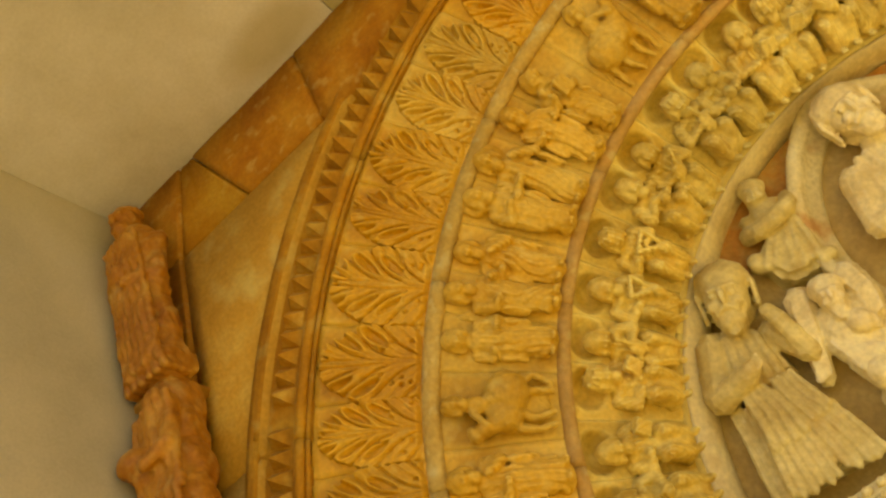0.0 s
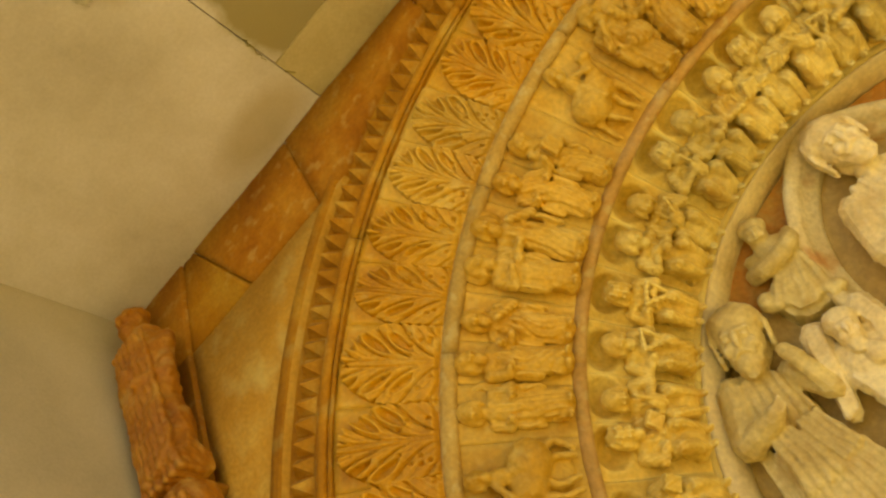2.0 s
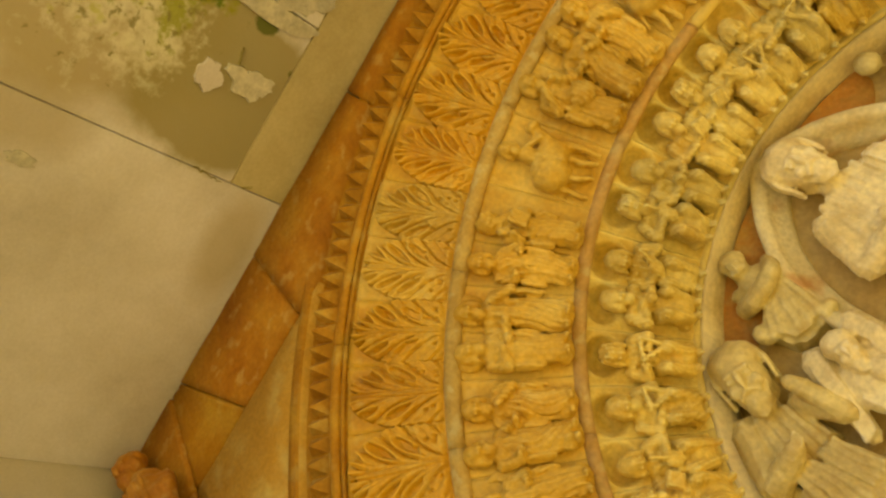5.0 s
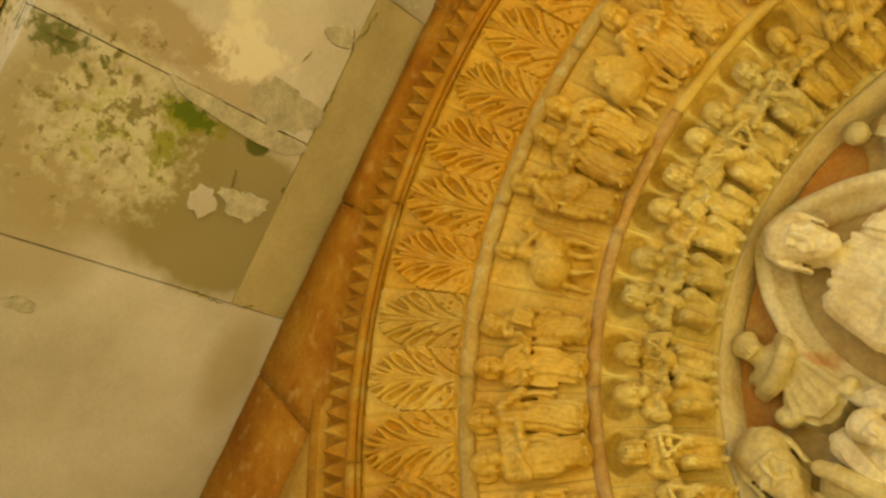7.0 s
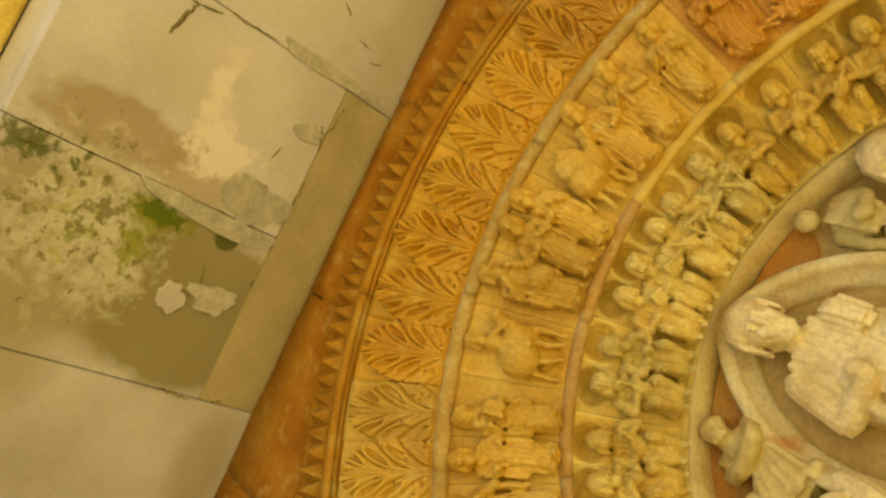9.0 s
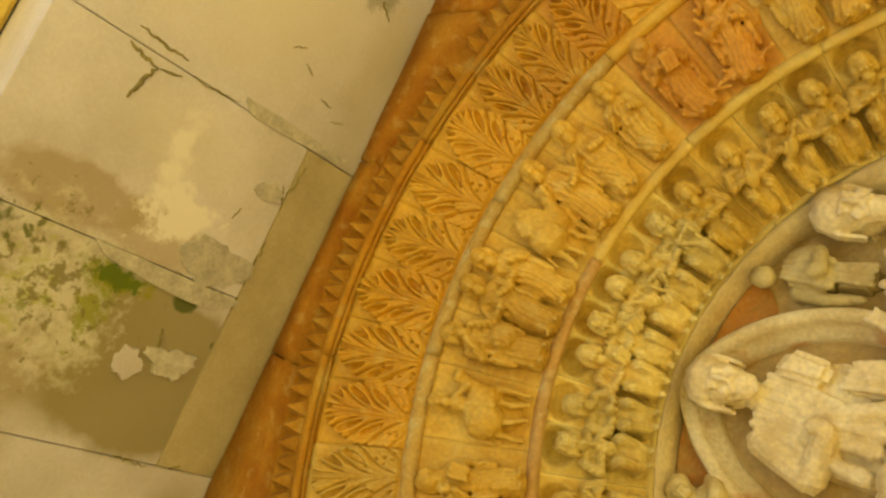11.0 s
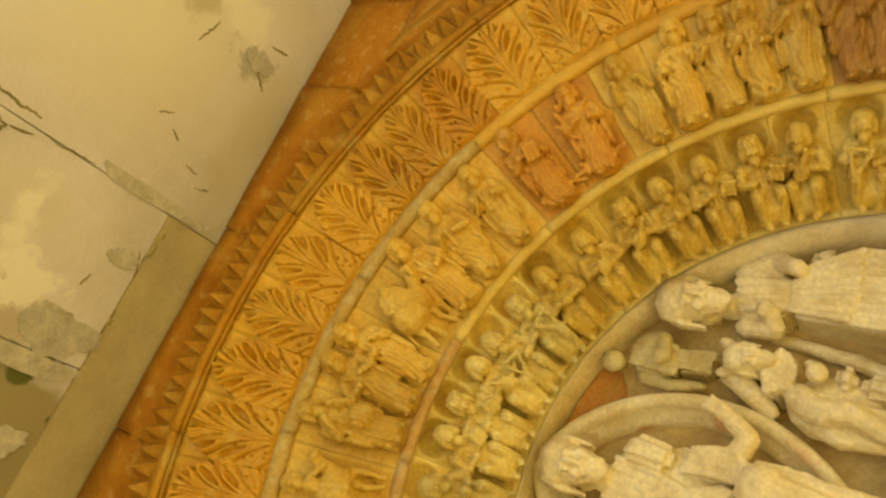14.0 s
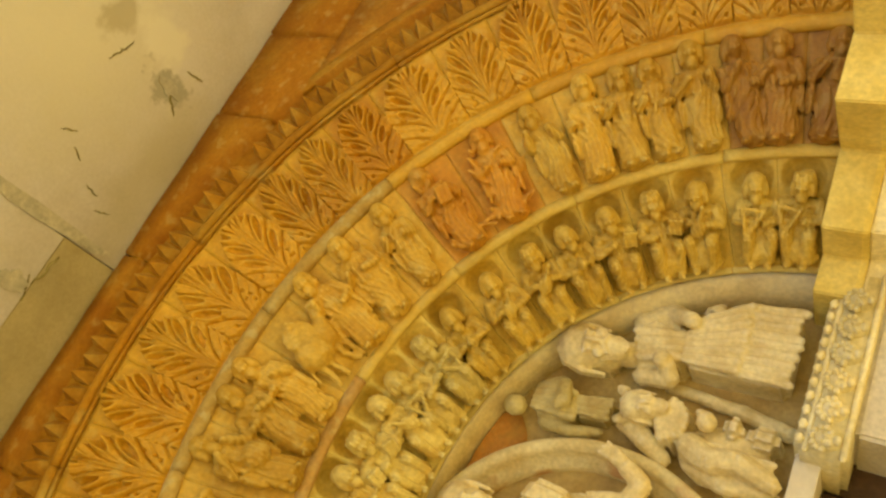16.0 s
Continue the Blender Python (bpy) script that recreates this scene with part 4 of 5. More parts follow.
def oval(t, half, h0, h1):
    """The pointed oval: t runs round from its top; half its width, between two heights."""
    zc, hh = (h0 + h1) / 2, (h1 - h0) / 2
    rad = (half * half + hh * hh) / (2 * half)
    amax = math.asin(min(1.0, hh / rad))
    s = 1 if t < 0.5 else -1
    q = (t * 4 - 1) if t < 0.5 else (3 - t * 4)      # from the top (-1) to the foot (+1)
    al = -q * amax
    return Vector((s * (rad * math.cos(al) - (rad - half)), 0, ZS + zc + rad * math.sin(al)))


bm = bmesh.new()
n = 96
prof = ((0.0, 0.0), (0.004, -0.085), (0.014, -0.098), (0.040, -0.094), (0.052, -0.075), (0.060, -0.045), (0.092, -0.04), (0.098, 0.01), (0.10, 0.02))
rows = []
for k in range(n):
    t = k / n
    row = []
    for off, dy in prof:
        p = oval(t, 0.40 - off, -0.02 + off * 1.35, 1.165 - off * 1.35) + Vector((-0.018, 0, 0))
        j = 0.004 * noise.noise(Vector((p.x * 9, p.z * 9, off * 30)))
        row.append(bm.verts.new((p.x + j, YT + dy + j, p.z)))
    rows.append(row)
for k in range(n):
    for q in range(len(prof) - 1):
        bm.faces.new((rows[k][q], rows[(k + 1) % n][q], rows[(k + 1) % n][q + 1], rows[k][q + 1]))
bmesh.ops.recalc_face_normals(bm, faces=bm.faces[:])
part("mandorla", bm, RIM, tym, "thick pale pointed oval frame with traces of red paint")


def wedge(side):
    """A painted spandrel between the oval and the arch."""
    bm = bmesh.new()
    n = 22
    f0, f1, b0, b1 = [], [], [], []
    for k in range(n + 1):
        a = side * (2 + (34 if side < 0 else 19) * k / n)
        o = ring(1.115, a, YT - 0.03 + 0.006 * noise.noise(Vector((a * 0.4, 1, 1))))
        zi = o.z - (0.004 + (0.20 if side < 0 else 0.16) * math.sin(math.pi * min(1, k / n * 0.9 + 0.02)) ** 0.8)
        i = Vector((o.x * 0.97, o.y + 0.012, zi))
        f0.append(bm.verts.new(o)), f1.append(bm.verts.new(i))
        b1.append(bm.verts.new((i.x, YT + 0.01, i.z)))
    for k in range(n):
        bm.faces.new((f0[k], f0[k + 1], f1[k + 1], f1[k]))
        bm.faces.new((f1[k], f1[k + 1], b1[k + 1], b1[k]))
    bmesh.ops.recalc_face_normals(bm, faces=bm.faces[:])
    part("painted_field", bm, PAINT, tym, "faded orange-red painted spandrel")


wedge(-1)
wedge(1)


# ---- figures of the tympanum: (x, z) on its ground, d towards the viewer ----
def at(x, z, d):
    return Vector((x, -d, z))


def prism(bm, pts, d, back=-0.03, shrink=0.94):
    """A body of stone over a polygon of the ground, slightly narrower towards the viewer."""
    cx, cz = sum(p[0] for p in pts) / len(pts), sum(p[1] for p in pts) / len(pts)
    low = [bm.verts.new(at(x, z, back)) for x, z in pts]
    high = [bm.verts.new(at(cx + (x - cx) * shrink, cz + (z - cz) * shrink, d)) for x, z in pts]
    bm.faces.new(low)
    bm.faces.new(high[::-1])
    for k in range(len(pts)):
        q = (k + 1) % len(pts)
        bm.faces.new((low[k], high[k], high[q], low[q]))
    bmesh.ops.recalc_face_normals(bm, faces=bm.faces[:])
    front = [e for p in high for e in p.link_edges]
    bmesh.ops.bevel(bm, geom=list(set(front)), offset=min(0.022, 0.3 * d), segments=3, affect="EDGES")


def flutes(bm, a, b, c, e, n, d0, d1, r, rng, bow=0.0):
    """Pleats from the line a-b down to the hem c-e, parted by clear gaps."""
    n = max(3, round(n * 0.72))
    span = math.dist(c, e) / n
    span0 = math.dist(a, b) / n
    for k in range(n):
        t = (k + 0.5) / n
        p = (a[0] + (b[0] - a[0]) * t, a[1] + (b[1] - a[1]) * t)
        s = t + rng.uniform(-0.2, 0.2) / n
        q = (c[0] + (e[0] - c[0]) * s, c[1] + (e[1] - c[1]) * s + rng.uniform(-0.012, 0.008))
        m = ((p[0] + q[0]) / 2 + bow * math.sin(math.pi * t), (p[1] + q[1]) / 2)
        w0, w1 = max(0.006, span0 * 0.46), max(0.007, span * rng.uniform(0.44, 0.54))
        e0, e1 = d0 + 0.004 - 0.3 * w0, d1 - 0.6 * w1
        em = (e0 + e1) / 2 + 0.004
        limb(bm, at(*p, e0), at(*m, em), w0, (w0 + w1) / 2)
        limb(bm, at(*m, em), at(*q, e1), (w0 + w1) / 2, w1)


def arc(bm, pts, r0, r1):
    """A bent limb through points (x, z, d)."""
    n = len(pts) - 1
    for k in range(n):
        limb(bm, at(*pts[k]), at(*pts[k + 1]), r0 + (r1 - r0) * k / n, r0 + (r1 - r0) * (k + 1) / n)


def lump(bm, x, z, d, rx, rz, rd, turn=0):
    blob(bm, at(x, z, d), (rx, rd, rz), (0, turn, 0))


def face(bm, x, z, d, s, lean, rng, beard=True, hair=True, crown=False):
    """A carved head bowed towards the viewer, with combed hair and a rounded beard, its crown leaning by so many degrees towards +x."""
    tmp = bmesh.new()
    blob(tmp, (0, 0.01, 0.0), (0.072, 0.078, 0.10), sub=3)
    blob(tmp, (0, 0.025, 0.045), (0.088, 0.082, 0.072), sub=3)
    blob(tmp, (0, -0.062, 0.022), (0.05, 0.016, 0.010))
    blob(tmp, (0, -0.078, -0.006), (0.012, 0.018, 0.032))
    for k in (-1, 1):
        blob(tmp, (k * 0.028, -0.064, 0.004), (0.015, 0.010, 0.009))
        blob(tmp, (k * 0.034, -0.056, -0.03), (0.024, 0.018, 0.022))
    blob(tmp, (0, -0.068, -0.046), (0.020, 0.010, 0.007))
    blob(tmp, (0, 0.05, -0.05), (0.07, 0.06, 0.07))
    if hair:
        for k in range(15):
            a = radians(-12 + 204 * k / 14)
            ca, sa = math.cos(a), math.sin(a)
            pts = [(0.02 * ca, 0.02 + 0.02 * sa, 0.115), (0.07 * ca, 0.02 + 0.07 * sa, 0.085), (0.092 * ca, 0.018 + 0.085 * sa, 0.02), (0.086 * ca, 0.03 + 0.07 * sa, -0.045 - 0.02 * rng.random())]
            for q in range(3):
                limb(tmp, pts[q], pts[q + 1], 0.0085, 0.0085)
    if beard:
        blob(tmp, (0, -0.035, -0.085), (0.05, 0.042, 0.05))
        for k in range(7):
            t = (k - 3) / 3
            limb(tmp, (t * 0.05, -0.058 + 0.03 * t * t, -0.045), (t * 0.035, -0.066 + 0.02 * t * t, -0.10 - 0.028 * (1 - t * t)), 0.010, 0.007)
        for k in (-1, 1):
            limb(tmp, (0, -0.078, -0.036), (k * 0.034, -0.064, -0.058), 0.008, 0.006)
    bmesh.ops.transform(tmp, matrix=Matrix.Translation(at(x, z, d)) @ pose(0, 0, 0, 0, lean, 0) @ pose(0, 0, 0, 14, 0, 0) @ Matrix.Diagonal((s, s, s, 1)), verts=tmp.verts)
    me = bpy.data.meshes.new("raw")
    tmp.to_mesh(me)
    tmp.free()
    bm.from_mesh(me)
    bpy.data.meshes.remove(me)


def relief(name, bm, mat, seed, label, voxel=0.0052, wear=0.004):
    ob = new(name, carve(bm, 1.0, mat, seed, voxel=voxel, fold=0.0, wear=wear, deep=1.0))
    ob.matrix_basis = Matrix.Translation((0, YT, ZS))
    return tagged(ob, label, "statue", "figures on the tympanum")


def enthroned():
    rg, bm = random.Random(7), bmesh.new()
    face(bm, -0.008, 0.97, 0.16, 0.98, -8, rg)
    lump(bm, -0.005, 0.87, 0.09, 0.05, 0.06, 0.05)
    prism(bm, [(-0.13, 0.85), (0.13, 0.85), (0.20, 0.62), (0.17, 0.40), (-0.16, 0.40), (-0.18, 0.66)], 0.12)
    flutes(bm, (-0.11, 0.84), (0.09, 0.84), (-0.16, 0.58), (0.05, 0.55), 9, 0.115, 0.15, 0.013, rg, 0.02)
    flutes(bm, (-0.16, 0.74), (-0.06, 0.80), (-0.16, 0.48), (0.10, 0.46), 6, 0.12, 0.165, 0.012, rg, 0.03)
    # near arm: a broad upper arm broken off square, and a draped sleeve
    prism(bm, [(0.075, 0.83), (0.175, 0.80), (0.165, 0.64), (0.075, 0.655)], 0.175, shrink=0.97)
    prism(bm, [(0.08, 0.625), (0.20, 0.615), (0.235, 0.47), (0.10, 0.42)], 0.16, shrink=0.86)
    flutes(bm, (0.09, 0.61), (0.19, 0.60), (0.11, 0.43), (0.23, 0.46), 5, 0.155, 0.175, 0.013, rg, 0.01)
    arc(bm, [(0.20, 0.47, 0.15), (0.26, 0.44, 0.17), (0.30, 0.51, 0.18)], 0.038, 0.03)
    lump(bm, 0.315, 0.535, 0.185, 0.03, 0.035, 0.025, 30)
    for k in range(3):
        arc(bm, [(0.305 + 0.014 * k, 0.545, 0.19), (0.315 + 0.02 * k, 0.60 - 0.008 * k, 0.19)], 0.011, 0.009)
    # other arm with its open palm on the breast
    arc(bm, [(-0.14, 0.80, 0.09), (-0.20, 0.62, 0.11), (-0.07, 0.60, 0.17)], 0.055, 0.04)
    lump(bm, -0.045, 0.625, 0.185, 0.03, 0.045, 0.02)
    # lap, shins and the flaring hem
    prism(bm, [(-0.22, 0.45), (0.22, 0.45), (0.24, 0.30), (0.20, 0.06), (-0.20, 0.06), (-0.25, 0.30)], 0.15)
    for s in (-1, 1):
        lump(bm, s * 0.12, 0.36, 0.19, 0.085, 0.08, 0.075)
        arc(bm, [(s * 0.12, 0.36, 0.19), (s * 0.10, 0.08, 0.17)], 0.07, 0.06)
        lump(bm, s * 0.08, 0.04, 0.18, 0.035, 0.03, 0.07)
    flutes(bm, (-0.17, 0.42), (0.19, 0.43), (-0.22, 0.05), (0.22, 0.05), 13, 0.17, 0.19, 0.015, rg)
    return bm


def near_evangelist():
    rg, bm = random.Random(8), bmesh.new()
    face(bm, -0.692, 0.745, 0.14, 1.02, 22, rg)
    lump(bm, -0.745, 0.645, 0.08, 0.05, 0.05, 0.05)
    prism(bm, [(-0.835, 0.685), (-0.665, 0.605), (-0.68, 0.42), (-0.89, 0.44), (-0.915, 0.56)], 0.12, shrink=0.86)
    flutes(bm, (-0.80, 0.65), (-0.69, 0.60), (-0.86, 0.46), (-0.70, 0.44), 6, 0.11, 0.125, 0.011, rg)
    arc(bm, [(-0.835, 0.655, 0.08), (-0.925, 0.49, 0.11), (-0.80, 0.485, 0.17)], 0.06, 0.036)
    lump(bm, -0.785, 0.49, 0.18, 0.035, 0.03, 0.028)
    for k in range(3):
        arc(bm, [(-0.77, 0.475 + 0.014 * k, 0.195), (-0.745, 0.485 + 0.014 * k, 0.20)], 0.009, 0.007)
    arc(bm, [(-0.66, 0.585, 0.07), (-0.615, 0.45, 0.11), (-0.622, 0.585, 0.14)], 0.045, 0.032)
    lump(bm, -0.625, 0.61, 0.145, 0.028, 0.035, 0.022, -20)
    prism(bm, [(-0.88, 0.455), (-0.69, 0.43), (-0.635, 0.12), (-0.94, 0.15)], 0.145, shrink=0.97)
    flutes(bm, (-0.865, 0.45), (-0.78, 0.44), (-0.90, 0.28), (-0.77, 0.27), 6, 0.14, 0.165, 0.013, rg, 0.012)
    flutes(bm, (-0.77, 0.44), (-0.69, 0.43), (-0.76, 0.28), (-0.665, 0.29), 5, 0.14, 0.165, 0.012, rg, -0.01)
    flutes(bm, (-0.90, 0.29), (-0.66, 0.29), (-0.945, 0.14), (-0.635, 0.11), 15, 0.145, 0.16, 0.012, rg)
    prism(bm, [(-0.93, 0.47), (-0.86, 0.47), (-0.92, 0.05), (-1.02, 0.09)], 0.08)
    flutes(bm, (-0.93, 0.46), (-0.88, 0.45), (-1.01, 0.08), (-0.94, 0.05), 4, 0.075, 0.09, 0.013, rg)
    return bm


def far_evangelist():
    rg, bm = random.Random(9), bmesh.new()
    face(bm, 0.675, 0.77, 0.15, 1.0, -9, rg)
    prism(bm, [(0.61, 0.84), (0.735, 0.86), (0.75, 0.69), (0.635, 0.68)], 0.10, shrink=0.8)
    lump(bm, 0.71, 0.65, 0.08, 0.05, 0.06, 0.05)
    prism(bm, [(0.635, 0.60), (0.82, 0.68), (0.885, 0.60), (0.85, 0.45), (0.70, 0.43)], 0.13, shrink=0.84)
    flutes(bm, (0.68, 0.60), (0.81, 0.65), (0.72, 0.45), (0.84, 0.47), 6, 0.12, 0.135, 0.01, rg)
    arc(bm, [(0.84, 0.64, 0.08), (0.905, 0.55, 0.09), (0.87, 0.48, 0.15)], 0.042, 0.03)
    lump(bm, 0.86, 0.46, 0.17, 0.032, 0.036, 0.026, 20)
    arc(bm, [(0.645, 0.585, 0.08), (0.65, 0.48, 0.11), (0.69, 0.50, 0.15)], 0.038, 0.03)
    lump(bm, 0.695, 0.515, 0.17, 0.034, 0.028, 0.026)
    prism(bm, [(0.70, 0.46), (0.885, 0.46), (0.99, 0.33), (0.99, 0.12), (0.71, 0.11)], 0.14, shrink=0.97)
    prism(bm, [(0.90, 0.46), (0.985, 0.43), (0.98, 0.35), (0.92, 0.36)], 0.12)
    flutes(bm, (0.71, 0.45), (0.88, 0.46), (0.70, 0.28), (0.985, 0.29), 11, 0.135, 0.165, 0.013, rg)
    flutes(bm, (0.70, 0.29), (0.985, 0.29), (0.70, 0.115), (0.99, 0.12), 13, 0.14, 0.16, 0.013, rg)
    arc(bm, [(0.655, 0.50, 0.0), (0.645, 0.38, 0.02), (0.63, 0.24, 0.025), (0.60, 0.08, 0.02)], 0.022, 0.03)
    return bm


def near_angel():
    rg, bm = random.Random(10), bmesh.new()
    face(bm, -0.392, 0.985, 0.10, 0.56, 18, rg, beard=False, hair=False)
    lump(bm, -0.40, 0.90, 0.06, 0.075, 0.07, 0.06, 20)
    arc(bm, [(-0.50, 0.90, 0.05), (-0.47, 0.865, 0.11), (-0.40, 0.855, 0.13), (-0.335, 0.88, 0.10), (-0.315, 0.92, 0.06)], 0.034, 0.03)
    arc(bm, [(-0.47, 0.945, 0.04), (-0.43, 0.91, 0.08), (-0.36, 0.93, 0.08)], 0.028, 0.022)
    prism(bm, [(-0.44, 0.87), (-0.33, 0.86), (-0.36, 0.65), (-0.44, 0.63), (-0.53, 0.665), (-0.555, 0.81)], 0.10, shrink=0.84)
    flutes(bm, (-0.44, 0.85), (-0.34, 0.84), (-0.545, 0.77), (-0.375, 0.66), 7, 0.09, 0.10, 0.013, rg)
    lump(bm, -0.54, 0.79, 0.07, 0.035, 0.04, 0.04)
    lump(bm, -0.37, 0.67, 0.07, 0.04, 0.03, 0.04)
    return bm


def far_angel():
    rg, bm = random.Random(11), bmesh.new()
    lump(bm, 0.402, 0.985, 0.10, 0.042, 0.045, 0.042)
    prism(bm, [(0.40, 0.945), (0.485, 0.955), (0.535, 0.90), (0.53, 0.78), (0.43, 0.74), (0.39, 0.83)], 0.09, shrink=0.84)
    flutes(bm, (0.41, 0.93), (0.49, 0.94), (0.41, 0.76), (0.52, 0.80), 5, 0.085, 0.10, 0.012, rg)
    arc(bm, [(0.50, 0.93, 0.05), (0.535, 0.84, 0.09), (0.46, 0.80, 0.13)], 0.032, 0.026)
    lump(bm, 0.455, 0.815, 0.13, 0.03, 0.03, 0.025)
    prism(bm, [(0.43, 0.78), (0.52, 0.80), (0.545, 0.645), (0.445, 0.635)], 0.09, shrink=0.92)
    flutes(bm, (0.44, 0.77), (0.51, 0.78), (0.445, 0.64), (0.54, 0.65), 5, 0.085, 0.10, 0.011, rg)
    arc(bm, [(0.39, 0.88, 0.03), (0.385, 0.78, 0.05), (0.41, 0.67, 0.05)], 0.03, 0.018)
    return bm


def near_beast():
    rg, bm = random.Random(12), bmesh.new()
    face(bm, -0.462, 0.535, 0.15, 0.62, 12, rg, beard=True, hair=False)
    for s, p in ((-1, [(-0.53, 0.61, 0.07), (-0.575, 0.50, 0.09), (-0.635, 0.37, 0.05)]), (1, [(-0.375, 0.585, 0.07), (-0.375, 0.50, 0.10), (-0.40, 0.42, 0.10)])):
        arc(bm, p, 0.05, 0.03)
        for k in range(4):
            arc(bm, [(x + s * 0.012 * (k - 1.5), z, d + 0.035) for x, z, d in p], 0.013, 0.01)
    lump(bm, -0.475, 0.44, 0.08, 0.10, 0.12, 0.07, 20)
    lump(bm, -0.452, 0.42, 0.15, 0.038, 0.04, 0.035)
    lump(bm, -0.425, 0.405, 0.14, 0.02, 0.03, 0.03)
    prism(bm, [(-0.55, 0.43), (-0.42, 0.39), (-0.44, 0.31), (-0.56, 0.33)], 0.13, shrink=0.95)
    flutes(bm, (-0.555, 0.43), (-0.54, 0.40), (-0.55, 0.31), (-0.43, 0.32), 7, 0.13, 0.145, 0.01, rg)
    lump(bm, -0.505, 0.275, 0.12, 0.05, 0.05, 0.05)
    arc(bm, [(-0.50, 0.36, 0.07), (-0.49, 0.24, 0.10), (-0.50, 0.08, 0.09)], 0.065, 0.045)
    arc(bm, [(-0.42, 0.36, 0.07), (-0.40, 0.22, 0.10), (-0.42, 0.08, 0.09)], 0.06, 0.04)
    lump(bm, -0.46, 0.17, 0.05, 0.12, 0.13, 0.06)
    return bm


def far_beast():
    rg, bm = random.Random(15), bmesh.new()
    face(bm, 0.518, 0.528, 0.15, 0.62, -12, rg, beard=True, hair=True)
    lump(bm, 0.562, 0.61, 0.11, 0.02, 0.035, 0.02, 20)
    lump(bm, 0.465, 0.595, 0.11, 0.02, 0.035, 0.02, -20)
    arc(bm, [(0.48, 0.59, 0.06), (0.43, 0.51, 0.08), (0.385, 0.43, 0.06)], 0.045, 0.028)
    prism(bm, [(0.45, 0.50), (0.57, 0.49), (0.60, 0.40), (0.50, 0.35), (0.41, 0.39)], 0.14, shrink=0.86)
    for k in range(10):
        a = radians(-70 + 15 * k)
        arc(bm, [(0.505, 0.475, 0.135), (0.505 + 0.078 * math.sin(a), 0.475 - 0.095 * math.cos(a), 0.138)], 0.010, 0.013)
    lump(bm, 0.525, 0.315, 0.15, 0.036, 0.034, 0.04)
    lump(bm, 0.545, 0.335, 0.16, 0.014, 0.02, 0.02)
    prism(bm, [(0.50, 0.27), (0.585, 0.27), (0.575, 0.20), (0.50, 0.20)], 0.15, shrink=0.92)
    prism(bm, [(0.495, 0.195), (0.58, 0.195), (0.58, 0.09), (0.50, 0.09)], 0.14, shrink=0.94)
    lump(bm, 0.45, 0.25, 0.06, 0.11, 0.15, 0.06, -10)
    arc(bm, [(0.45, 0.36, 0.10), (0.41, 0.28, 0.13), (0.43, 0.20, 0.14), (0.40, 0.09, 0.12)], 0.05, 0.034)
    arc(bm, [(0.40, 0.30, 0.06), (0.36, 0.22, 0.09), (0.38, 0.09, 0.08)], 0.042, 0.03)
    flutes(bm, (0.42, 0.34), (0.48, 0.34), (0.40, 0.12), (0.47, 0.10), 5, 0.12, 0.13, 0.012, rg)
    return bm


relief("enthroned_statue", enthroned(), CREAM, 7, "large pale carved seated figure with raised palm inside the pointed oval")
relief("evangelist_statue", near_evangelist(), CREAM2, 8, "pale carved bearded figure in a flaring pleated robe")
relief("evangelist_statue", far_evangelist(), CREAM, 9, "pale carved robed figure with a heavy square head")
relief("angel_statue", near_angel(), CREAM2, 10, "weathered carved angel with a worn rounded body")
relief("angel_statue", far_angel(), CREAM2, 11, "weathered carved angel with a worn ball-like head")
relief("winged_beast_statue", near_beast(), CREAM, 12, "pale carved winged beast with ribbed feathers")
relief("winged_beast_statue", far_beast(), CREAM, 15, "pale carved winged lion beside a stack of blocks")

# ---- imposts, corbel, lintel and door ----
def impost(side, prof):
    """The moulded shelf from which the orders spring, stepping in with them."""
    plan = [(2.37, -0.14), (1.56, -0.14), (1.57, 0.03), (1.33, 0.05), (1.40, 0.36), (1.14, 0.42), (1.16, 0.62), (1.02, 0.62)]
    bm = bmesh.new()
    rows = []
    for off, z in prof:
        row = []
        for k, (x, y) in enumerate(plan):
            row.append(bm.verts.new((side * (x - off), y - off, ZS + z + 0.003 * noise.noise(Vector((x * 6, y * 6, z * 20))))))
        row.append(bm.verts.new((side * 1.02, 1.1, ZS + z)))
        row.append(bm.verts.new((side * 2.37, 1.1, ZS + z)))
        rows.append(row)
    m = len(rows[0])
    for a in range(len(prof) - 1):
        for k in range(m):
            bm.faces.new((rows[a][k], rows[a][(k + 1) % m], rows[a + 1][(k + 1) % m], rows[a + 1][k]))
    bm.faces.new(rows[0])
    bm.faces.new(rows[-1][::-1])
    bmesh.ops.recalc_face_normals(bm, faces=bm.faces[:])
    sharp = [e for e in bm.edges if len(e.link_faces) == 2 and e.calc_face_angle(0) > 0.6]
    bmesh.ops.bevel(bm, geom=sharp, offset=0.005, segments=2, affect="EDGES")
    return bm


